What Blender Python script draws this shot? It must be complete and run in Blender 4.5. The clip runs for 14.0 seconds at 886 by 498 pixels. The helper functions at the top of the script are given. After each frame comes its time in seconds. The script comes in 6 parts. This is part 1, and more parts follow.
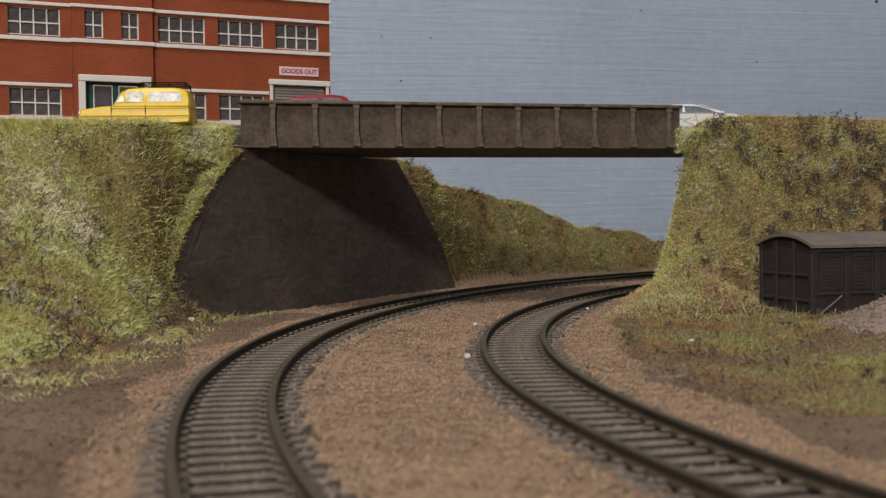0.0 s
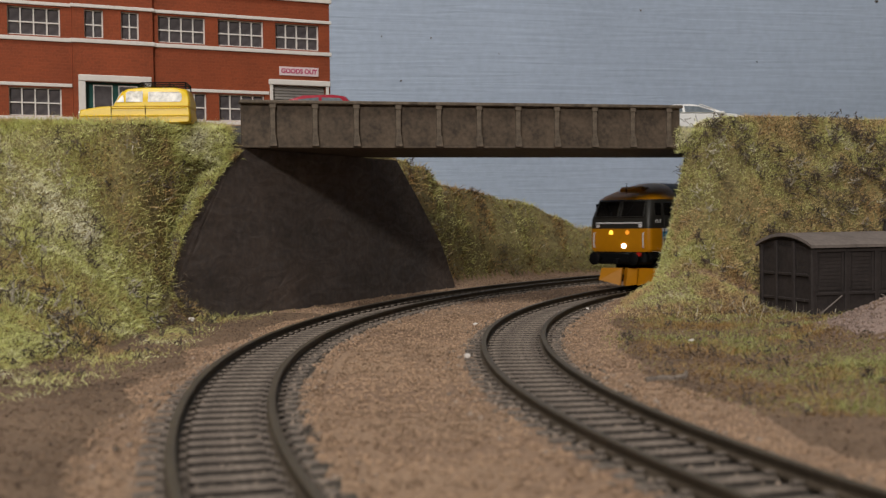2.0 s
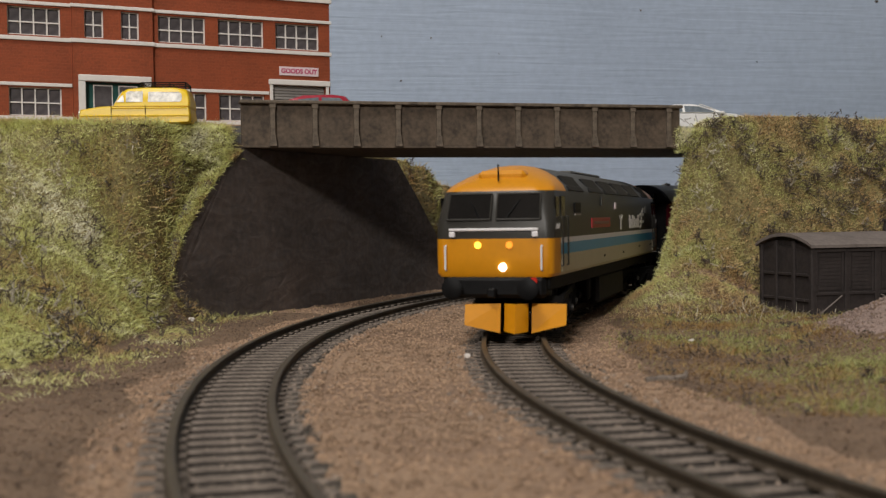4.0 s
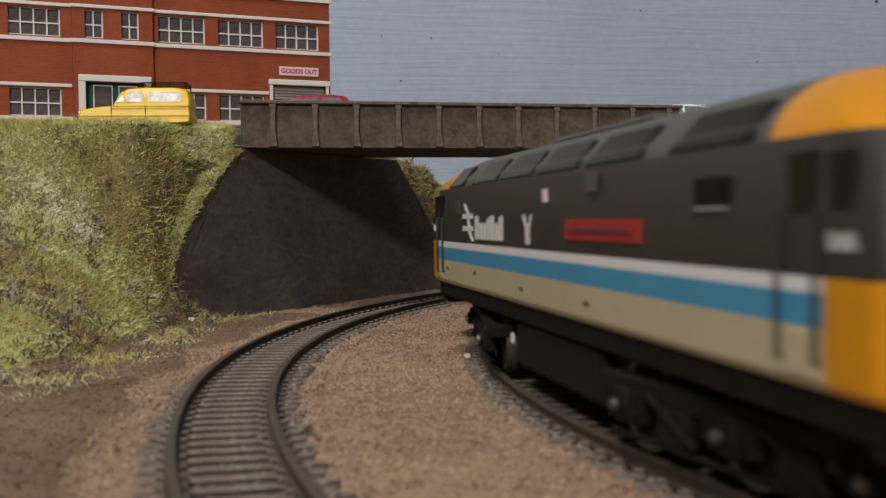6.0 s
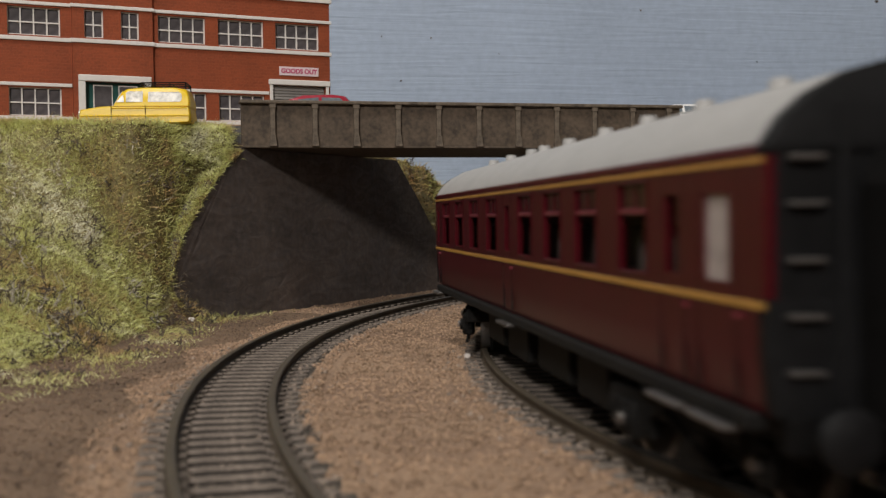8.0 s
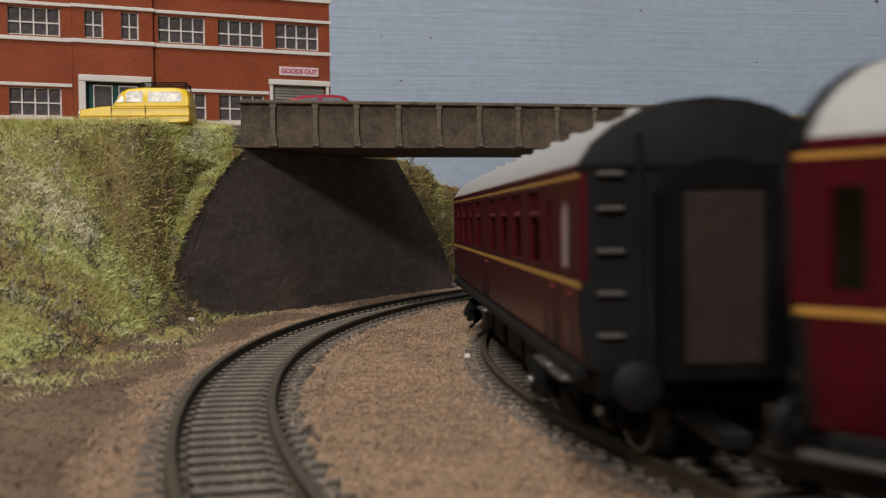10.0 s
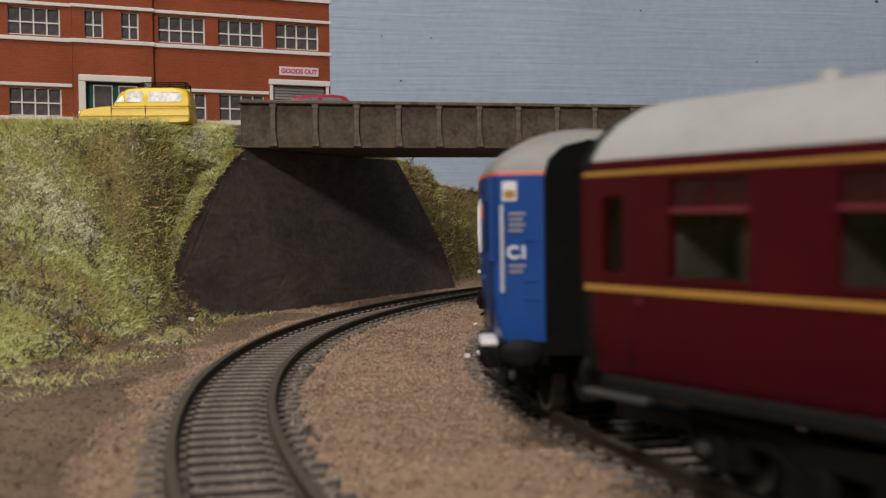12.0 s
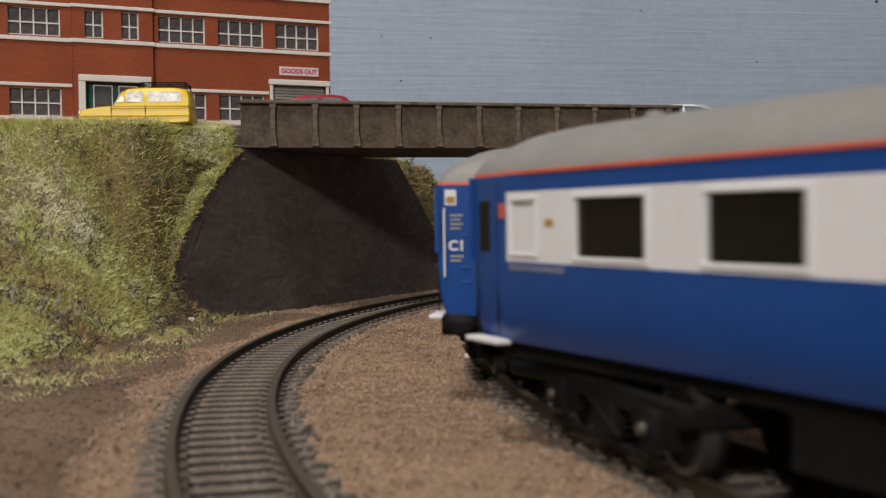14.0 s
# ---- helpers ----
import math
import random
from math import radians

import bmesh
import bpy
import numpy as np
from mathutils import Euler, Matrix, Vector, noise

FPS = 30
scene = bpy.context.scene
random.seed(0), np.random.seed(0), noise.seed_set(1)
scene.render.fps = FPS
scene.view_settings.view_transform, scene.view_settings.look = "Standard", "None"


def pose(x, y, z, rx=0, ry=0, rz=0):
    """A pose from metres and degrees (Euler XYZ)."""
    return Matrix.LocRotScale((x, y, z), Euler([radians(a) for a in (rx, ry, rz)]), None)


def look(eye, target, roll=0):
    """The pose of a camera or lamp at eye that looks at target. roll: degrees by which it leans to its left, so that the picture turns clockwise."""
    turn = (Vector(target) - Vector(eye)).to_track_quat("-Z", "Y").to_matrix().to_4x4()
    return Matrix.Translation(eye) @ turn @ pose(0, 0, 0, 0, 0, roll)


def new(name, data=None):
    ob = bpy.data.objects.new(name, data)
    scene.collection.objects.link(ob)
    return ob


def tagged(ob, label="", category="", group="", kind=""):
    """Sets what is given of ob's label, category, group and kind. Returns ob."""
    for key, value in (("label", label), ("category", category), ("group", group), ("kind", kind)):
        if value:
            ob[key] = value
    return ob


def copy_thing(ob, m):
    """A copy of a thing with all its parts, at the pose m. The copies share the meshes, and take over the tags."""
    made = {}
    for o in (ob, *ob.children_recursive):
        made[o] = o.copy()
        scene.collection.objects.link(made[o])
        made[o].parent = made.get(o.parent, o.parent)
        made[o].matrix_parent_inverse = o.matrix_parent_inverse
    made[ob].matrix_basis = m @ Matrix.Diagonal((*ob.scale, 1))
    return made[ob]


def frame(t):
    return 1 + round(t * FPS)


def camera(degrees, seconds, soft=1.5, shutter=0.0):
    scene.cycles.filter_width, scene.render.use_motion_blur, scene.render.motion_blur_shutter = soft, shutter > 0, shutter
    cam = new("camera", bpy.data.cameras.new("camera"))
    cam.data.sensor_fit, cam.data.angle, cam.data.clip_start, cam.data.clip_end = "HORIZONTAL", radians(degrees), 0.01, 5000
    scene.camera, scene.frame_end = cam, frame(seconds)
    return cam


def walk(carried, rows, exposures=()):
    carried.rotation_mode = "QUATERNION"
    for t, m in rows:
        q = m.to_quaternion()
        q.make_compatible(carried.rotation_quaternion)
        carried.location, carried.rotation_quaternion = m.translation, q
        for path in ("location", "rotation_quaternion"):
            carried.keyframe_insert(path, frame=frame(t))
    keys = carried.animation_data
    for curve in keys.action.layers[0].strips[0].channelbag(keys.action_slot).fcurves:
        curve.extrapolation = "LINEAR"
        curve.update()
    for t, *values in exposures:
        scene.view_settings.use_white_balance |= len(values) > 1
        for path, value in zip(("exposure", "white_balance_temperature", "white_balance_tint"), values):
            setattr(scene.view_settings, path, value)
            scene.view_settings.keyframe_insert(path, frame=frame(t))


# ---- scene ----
# A model railway in 1:76. All sizes below are in millimetres; MM turns them into metres.
MM = 0.001
cam = camera(41.57, 14.0, soft=1.3, shutter=0.5)
EYE = (0.0, 0.0, 35.13 * MM)
AIM = (0.0, 1.0, 35.13 * MM - math.tan(radians(1.508)))
walk(cam, [(0.0, look(EYE, AIM, -0.77)), (14.0, look(EYE, AIM, -0.77))])
cam.data.dof.use_dof = True
cam.data.dof.focus_distance = 0.50
cam.data.dof.aperture_fstop = 36

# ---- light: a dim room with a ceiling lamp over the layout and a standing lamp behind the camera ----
world = bpy.data.worlds.new("room_air")
world.use_nodes = True
world.node_tree.nodes["Background"].inputs[0].default_value = (0.55, 0.6, 0.7, 1)
world.node_tree.nodes["Background"].inputs[1].default_value = 0.12
scene.world = world


def lamp(name, eye, target, power, sx, sy, colour):
    data = bpy.data.lights.new(name, "AREA")
    data.shape, data.size, data.size_y, data.energy, data.color = "RECTANGLE", sx, sy, power, colour
    ob = new(name, data)
    ob.matrix_world = look(eye, target)
    return ob


lamp("ceiling_lamp", (-0.25, -0.02, 1.15), (0.0, 0.45, 0.0), 8.2, 0.36, 0.14, (1.0, 0.95, 0.89))
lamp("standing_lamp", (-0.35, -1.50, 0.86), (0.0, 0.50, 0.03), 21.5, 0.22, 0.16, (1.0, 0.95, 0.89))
scene.view_settings.exposure = 0.0


# ---- materials ----
def material(name, colour, rough=0.6, metal=0.0, vary=0.15, size=8.0, grain=60.0, bump=0.15, spec=0.4, stain=None, island=0.0, coat=0.0):
    """colour varied by noise at two scales; size and grain are features per 0.1 m; bump in depth of the fine grain."""
    m = bpy.data.materials.new(name)
    m.use_nodes = True
    nt = m.node_tree
    nd, ln = nt.nodes, nt.links
    b = nd["Principled BSDF"]
    b.inputs["Roughness"].default_value = rough
    b.inputs["Metallic"].default_value = metal
    b.inputs["Specular IOR Level"].default_value = spec
    b.inputs["Coat Weight"].default_value = coat
    tc = nd.new("ShaderNodeTexCoord")
    big = nd.new("ShaderNodeTexNoise")
    big.inputs["Scale"].default_value = size * 10
    big.inputs["Detail"].default_value = 5
    fine = nd.new("ShaderNodeTexNoise")
    fine.inputs["Scale"].default_value = grain * 10
    fine.inputs["Detail"].default_value = 3
    ln.new(tc.outputs["Object"], big.inputs["Vector"])
    ln.new(tc.outputs["Object"], fine.inputs["Vector"])
    add = nd.new("ShaderNodeMath")
    add.operation = "ADD"
    ln.new(big.outputs["Fac"], add.inputs[0])
    ln.new(fine.outputs["Fac"], add.inputs[1])
    last = add.outputs[0]
    if island:
        geo = nd.new("ShaderNodeNewGeometry")
        mul = nd.new("ShaderNodeMath")
        mul.operation = "MULTIPLY_ADD"
        ln.new(geo.outputs["Random Per Island"], mul.inputs[0])
        mul.inputs[1].default_value = island
        ln.new(last, mul.inputs[2])
        last = mul.outputs[0]
    ramp = nd.new("ShaderNodeValToRGB")
    c2 = stain if stain else tuple(c * (1 - vary) for c in colour)
    c1 = tuple(min(1.0, c * (1 + vary)) for c in colour)
    scale = 2.0 + island
    half = nd.new("ShaderNodeMath")
    half.operation = "DIVIDE"
    half.inputs[1].default_value = scale
    ln.new(last, half.inputs[0])
    ramp.color_ramp.elements[0].position, ramp.color_ramp.elements[1].position = 0.34, 0.64
    ramp.color_ramp.elements[0].color = (*c2, 1)
    ramp.color_ramp.elements[1].color = (*c1, 1)
    ln.new(half.outputs[0], ramp.inputs["Fac"])
    ln.new(ramp.outputs["Color"], b.inputs["Base Color"])
    if bump:
        bp = nd.new("ShaderNodeBump")
        bp.inputs["Strength"].default_value = min(1.0, bump * 2)
        bp.inputs["Distance"].default_value = bump * 0.001
        ln.new(fine.outputs["Fac"], bp.inputs["Height"])
        ln.new(bp.outputs["Normal"], b.inputs["Normal"])
    return m


def glow(name, colour, strength):
    m = bpy.data.materials.new(name)
    m.use_nodes = True
    b = m.node_tree.nodes["Principled BSDF"]
    b.inputs["Base Color"].default_value = (*colour, 1)
    b.inputs["Emission Color"].default_value = (*colour, 1)
    b.inputs["Emission Strength"].default_value = strength
    return m


def glass(name, tint=(0.92, 0.89, 0.88)):
    """Thin clear glazing: mostly clear, a little gloss."""
    m = bpy.data.materials.new(name)
    m.use_nodes = True
    nd, ln = m.node_tree.nodes, m.node_tree.links
    nd.remove(nd["Principled BSDF"])
    clear, gloss, mix = nd.new("ShaderNodeBsdfTransparent"), nd.new("ShaderNodeBsdfGlossy"), nd.new("ShaderNodeMixShader")
    clear.inputs[0].default_value = (*tint, 1)
    gloss.inputs["Roughness"].default_value = 0.08
    mix.inputs[0].default_value = 0.02
    ln.new(clear.outputs[0], mix.inputs[1])
    ln.new(gloss.outputs[0], mix.inputs[2])
    ln.new(mix.outputs[0], nd["Material Output"].inputs["Surface"])
    return m


M_EARTH = material("brown_ballast_earth", (0.30, 0.205, 0.135), 0.95, vary=0.25, size=2.2, grain=90, bump=0.8, stain=(0.16, 0.10, 0.07))
M_DARKEARTH = material("damp_dark_earth", (0.175, 0.118, 0.078), 0.95, vary=0.3, size=3, grain=90, bump=0.8, stain=(0.10, 0.066, 0.044))
M_DARKGRAIN = material("dark_earth_grains", (0.20, 0.135, 0.09), 0.9, vary=0.25, size=3, grain=25, bump=0.0, stain=(0.085, 0.056, 0.038), island=0.9)
M_SOIL = material("grassy_soil", (0.20, 0.17, 0.07), 0.95, vary=0.3, size=10, grain=60, bump=0.9, stain=(0.10, 0.08, 0.04))
M_MOUND = material("grey_pink_gravel", (0.29, 0.215, 0.185), 0.95, vary=0.25, size=30, grain=120, bump=0.8)
M_STONE = material("loose_ballast_grains", (0.37, 0.25, 0.165), 0.9, vary=0.25, size=2.6, grain=14, bump=0.0, stain=(0.165, 0.108, 0.070), island=0.9)
M_STONE_GREY = material("grey_ballast_grains", (0.255, 0.20, 0.158), 0.9, vary=0.3, size=20, grain=50, bump=0.0, stain=(0.11, 0.088, 0.072), island=1.6)
# Track bed: the shade in the gaps between sleepers is put into its colour.
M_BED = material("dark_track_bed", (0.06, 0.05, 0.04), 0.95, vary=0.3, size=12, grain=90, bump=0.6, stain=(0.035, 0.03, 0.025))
M_RAIL = material("rusty_rail_side", (0.058, 0.043, 0.029), 0.7, 0.3, vary=0.3, size=6, grain=80, bump=0.1)
M_RAILTOP = material("worn_rail_head", (0.105, 0.085, 0.06), 0.5, 0.5, vary=0.25, size=4, grain=60, bump=0.05)
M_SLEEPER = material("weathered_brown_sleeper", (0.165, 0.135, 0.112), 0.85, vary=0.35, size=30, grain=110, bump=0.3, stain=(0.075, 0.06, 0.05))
# Sleeper sides: shade below the sleeper tops is put into this darker colour.
M_SLEEPERSHADE = material("dark_sleeper_side", (0.042, 0.035, 0.030), 0.9, vary=0.4, size=30, grain=90, bump=0.2)
M_CONC = material("dark_grey_painted_wall", (0.108, 0.084, 0.072), 0.85, vary=0.2, size=5, grain=40, bump=0.35, stain=(0.075, 0.065, 0.062))
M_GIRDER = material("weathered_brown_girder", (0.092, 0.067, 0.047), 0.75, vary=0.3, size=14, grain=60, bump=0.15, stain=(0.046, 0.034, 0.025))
# Lighter girder brown: rubbed edges, with light on them put into the colour too.
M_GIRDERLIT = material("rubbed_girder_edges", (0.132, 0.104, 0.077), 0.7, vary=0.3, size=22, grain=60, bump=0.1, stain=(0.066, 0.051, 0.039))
M_TARMAC = material("grey_road", (0.10, 0.095, 0.09), 0.9, vary=0.2, size=8, grain=90, bump=0.2)
M_SKY = material("pale_blue_painted_board", (0.355, 0.425, 0.545), 0.55, vary=0.08, size=1.2, grain=20, bump=0.0, spec=0.35)
M_BRICK = material("red_brick_card", (0.25, 0.053, 0.017), 0.7, vary=0.2, size=5, grain=120, bump=0.15)
M_WHITE = material("white_plastic_trim", (0.70, 0.66, 0.63), 0.55, vary=0.06, size=8, grain=60, bump=0.05)
M_PANEBACK = material("dark_window_back", (0.095, 0.085, 0.09), 0.3, vary=0.5, size=14, grain=20, bump=0.0)
M_GREEN = material("dark_green_door", (0.02, 0.085, 0.075), 0.45, vary=0.15)
M_SHUTTER = material("grey_roller_shutter", (0.30, 0.28, 0.27), 0.5, vary=0.12)
M_SIGN = material("pale_pink_sign", (0.70, 0.58, 0.60), 0.5, vary=0.05, bump=0.0)
M_SIGNRED = material("crimson_lettering", (0.45, 0.03, 0.12), 0.5, vary=0.05, bump=0.0)
M_YELLOWCAR = material("glossy_yellow_car_paint", (0.74, 0.50, 0.006), 0.35, vary=0.06, bump=0.0, spec=0.35)
M_REDCAR = material("glossy_dark_red_car_paint", (0.33, 0.02, 0.04), 0.25, vary=0.06, bump=0.0, spec=0.5, coat=0.3)
M_WHITECAR = material("glossy_white_car_paint", (0.78, 0.78, 0.78), 0.3, vary=0.04, bump=0.0, spec=0.5)
# Opaque pale mottling paints bright window reflections; headlamp glasses use it as well.
M_CLEAR = material("pale_glazing", (0.50, 0.48, 0.43), 0.25, vary=0.5, size=26, bump=0.0, spec=0.6, stain=(0.20, 0.19, 0.165))
M_CARGLASS = material("smoky_car_glazing", (0.16, 0.19, 0.22), 0.2, vary=0.3, bump=0.0)
M_BLACK = material("black_plastic", (0.0062, 0.0062, 0.0068), 0.55, vary=0.3, size=15, grain=60, bump=0.05, spec=0.14)
M_SOOT = material("sooty_underframe", (0.006, 0.0054, 0.005), 0.8, vary=0.4, size=20, grain=60, bump=0.1, spec=0.2)
M_RUBBER = material("tyre_rubber", (0.03, 0.03, 0.03), 0.8, vary=0.2, bump=0.0)
M_CHROME = material("bright_metal", (0.75, 0.75, 0.75), 0.2, 0.9, vary=0.05, bump=0.0)
M_BELLOWS = material("black_bellows_cloth", (0.0045, 0.0042, 0.0042), 0.85, vary=0.3, size=15, grain=60, bump=0.05, spec=0.08)
M_DOORBROWN = material("dark_brown_gangway_door", (0.022, 0.014, 0.011), 0.6, vary=0.2, size=15, grain=60, bump=0.0, spec=0.2)
M_STEEL = material("polished_wheel_rim", (0.16, 0.15, 0.145), 0.38, 0.8, vary=0.1, bump=0.0)
M_WAGON = material("grimy_dark_van_planks", (0.029, 0.0225, 0.0215), 0.75, vary=0.35, size=12, grain=70, bump=0.2)
M_WAGROOF = material("grey_van_roof", (0.155, 0.130, 0.118), 0.75, vary=0.25, size=10, grain=60, bump=0.2)
M_LOCO = material("dark_grey_loco_paint", (0.030, 0.028, 0.024), 0.42, vary=0.1, bump=0.0, spec=0.35)
M_LOCOROOF = material("grey_loco_roof", (0.075, 0.075, 0.07), 0.55, vary=0.12, bump=0.05)
M_WARN = material("warning_yellow_end", (0.58, 0.235, 0.004), 0.38, vary=0.05, bump=0.0, spec=0.45)
M_STRIPEW = material("white_livery_stripe", (0.72, 0.70, 0.72), 0.4, vary=0.04, bump=0.0)
M_STRIPEB = material("sky_blue_livery_stripe", (0.05, 0.27, 0.46), 0.4, vary=0.05, bump=0.0)
M_CREAM = material("stone_cream_livery", (0.46, 0.40, 0.27), 0.42, vary=0.05, bump=0.0)
M_MAROON = material("maroon_coach_paint", (0.056, 0.0022, 0.0060), 0.34, vary=0.10, bump=0.0, spec=0.18)
M_LINE = material("straw_yellow_lining", (0.42, 0.22, 0.045), 0.4, vary=0.08, bump=0.0)
M_COACHROOF = material("pale_grey_coach_roof", (0.36, 0.355, 0.35), 0.6, vary=0.08, bump=0.05)
M_COACHROOF2 = material("mid_grey_coach_roof", (0.25, 0.24, 0.23), 0.55, vary=0.1, bump=0.05)
M_BLUE = material("nanking_blue_coach_paint", (0.010, 0.062, 0.27), 0.35, vary=0.06, bump=0.0, spec=0.28)
M_WINPANEL = material("white_window_panel", (0.75, 0.74, 0.76), 0.4, vary=0.03, bump=0.0)
M_ORANGELINE = material("orange_red_line", (0.60, 0.10, 0.04), 0.45, vary=0.06, bump=0.0)
M_TINT = material("dark_tinted_glazing", (0.009, 0.008, 0.0075), 0.12, vary=0.2, bump=0.0, spec=0.2)
# Ventilator panes: the reflected maroon is put into the glazing's own colour.
M_VENTPANE = material("maroon_tinted_glazing", (0.034, 0.005, 0.008), 0.2, vary=0.3, size=20, bump=0.0, spec=0.35)
M_PINKBAR = material("maroon_window_bar", (0.15, 0.02, 0.032), 0.35, vary=0.05, bump=0.0)
M_SEAT = material("brown_coach_interior", (0.05, 0.045, 0.042), 0.8, vary=0.4, size=10)
M_PARTITION = material("brown_corridor_partition", (0.10, 0.075, 0.06), 0.6, vary=0.5, size=9, grain=20, bump=0.0)
M_FROST = material("frosted_glazing", (0.34, 0.29, 0.28), 0.35, vary=0.3, size=14, bump=0.0)
M_RED = material("red_plate", (0.34, 0.018, 0.024), 0.45, vary=0.05, bump=0.0)
M_DULLWHITE = material("white_lettering", (0.66, 0.64, 0.62), 0.5, vary=0.05, bump=0.0)
M_AMBER = glow("lit_marker_lamp", (1.0, 0.62, 0.06), 2.2)
M_DIMAMBER = glow("dim_marker_lamp", (1.0, 0.36, 0.03), 0.7)
M_HEAD = glow("lit_headlamp", (1.0, 0.97, 0.9), 4.0)
M_TAIL = material("red_tail_lamp", (0.55, 0.03, 0.02), 0.2, vary=0.05, bump=0.0)
M_GLASS = glass("clear_glazing")
M_PLASTER = material("white_room_paint", (0.70, 0.69, 0.67), 0.9, vary=0.03, size=0.2, grain=2, bump=0.0)
M_CARPET = material("dark_room_floor", (0.12, 0.11, 0.10), 0.95, vary=0.1, size=0.5, grain=6, bump=0.0)
M_TIMBER = material("baseboard_timber", (0.28, 0.19, 0.11), 0.7, vary=0.15, size=1, grain=20)
M_TWIG = material("dark_dry_twigs", (0.12, 0.09, 0.068), 0.9, vary=0.4, size=30, grain=80, bump=0.0, stain=(0.05, 0.045, 0.04), island=1.0)
M_PALETWIG = material("pale_dry_stalks", (0.46, 0.42, 0.34), 0.8, vary=0.3, size=30, grain=80, bump=0.0, island=1.0)


def grass_material(name, stops, rough=0.6):
    """Fibres whose colour drifts in patches over the bank and from fibre to fibre."""
    m = bpy.data.materials.new(name)
    m.use_nodes = True
    nd, ln = m.node_tree.nodes, m.node_tree.links
    b = nd["Principled BSDF"]
    b.inputs["Roughness"].default_value = rough
    b.inputs["Specular IOR Level"].default_value = 0.5
    tc, nz, geo = nd.new("ShaderNodeTexCoord"), nd.new("ShaderNodeTexNoise"), nd.new("ShaderNodeNewGeometry")
    nz.inputs["Scale"].default_value = 24
    nz.inputs["Detail"].default_value = 5
    nz.inputs["Roughness"].default_value = 0.6
    small = nd.new("ShaderNodeTexNoise")
    small.inputs["Scale"].default_value = 150
    small.inputs["Detail"].default_value = 2
    ln.new(tc.outputs["Object"], nz.inputs["Vector"])
    ln.new(tc.outputs["Object"], small.inputs["Vector"])

    def scaled(source, gain, shift):
        node = nd.new("ShaderNodeMath")
        node.operation = "MULTIPLY_ADD"
        ln.new(source, node.inputs[0])
        node.inputs[1].default_value = gain
        if isinstance(shift, float):
            node.inputs[2].default_value = shift
        else:
            ln.new(shift, node.inputs[2])
        return node.outputs[0]

    value = scaled(nz.outputs["Fac"], 1.9, -0.45 - 0.275 - 0.10)
    value = scaled(small.outputs["Fac"], 0.55, value)
    mc = scaled(geo.outputs["Random Per Island"], 0.20, value)
    ramp = nd.new("ShaderNodeValToRGB")
    el = ramp.color_ramp.elements
    while len(el) < len(stops):
        el.new(0.5)
    for e, (p, c) in zip(el, stops):
        e.position, e.color = p, (*c, 1)
    ln.new(mc, ramp.inputs["Fac"])
    ln.new(ramp.outputs["Color"], b.inputs["Base Color"])
    return m


M_FLAKE = grass_material("dry_leaf_flakes", [(0.25, (0.06, 0.04, 0.022)), (0.45, (0.20, 0.115, 0.04)), (0.62, (0.15, 0.145, 0.035)), (0.85, (0.36, 0.29, 0.10))], 0.8)
M_GRASS = grass_material("static_grass_fibres", [(0.10, (0.20, 0.125, 0.05)), (0.26, (0.56, 0.37, 0.16)), (0.40, (0.50, 0.45, 0.17)), (0.56, (0.60, 0.62, 0.21)), (0.72, (0.80, 0.79, 0.42)), (0.90, (0.95, 0.92, 0.72))])
M_STRAW = grass_material("ochre_and_green_fibres", [(0.08, (0.12, 0.08, 0.04)), (0.24, (0.44, 0.26, 0.10)), (0.40, (0.66, 0.48, 0.24)), (0.54, (0.54, 0.50, 0.20)), (0.68, (0.60, 0.62, 0.22)), (0.88, (0.92, 0.86, 0.64))])
M_LUSH = grass_material("lime_and_pale_fibres", [(0.08, (0.46, 0.38, 0.15)), (0.35, (0.56, 0.55, 0.18)), (0.55, (0.64, 0.67, 0.24)), (0.72, (0.82, 0.82, 0.46)), (0.92, (0.95, 0.93, 0.76))])
M_VERGE = grass_material("dull_verge_fibres", [(0.10, (0.08, 0.05, 0.022)), (0.28, (0.30, 0.17, 0.055)), (0.42, (0.34, 0.23, 0.08)), (0.58, (0.27, 0.28, 0.09)), (0.74, (0.36, 0.38, 0.13)), (0.90, (0.62, 0.54, 0.32))])
M_HEATH = grass_material("brown_and_olive_fibres", [(0.08, (0.09, 0.055, 0.024)), (0.25, (0.40, 0.23, 0.075)), (0.40, (0.48, 0.33, 0.12)), (0.56, (0.42, 0.41, 0.13)), (0.72, (0.58, 0.57, 0.20)), (0.90, (0.76, 0.68, 0.42))])


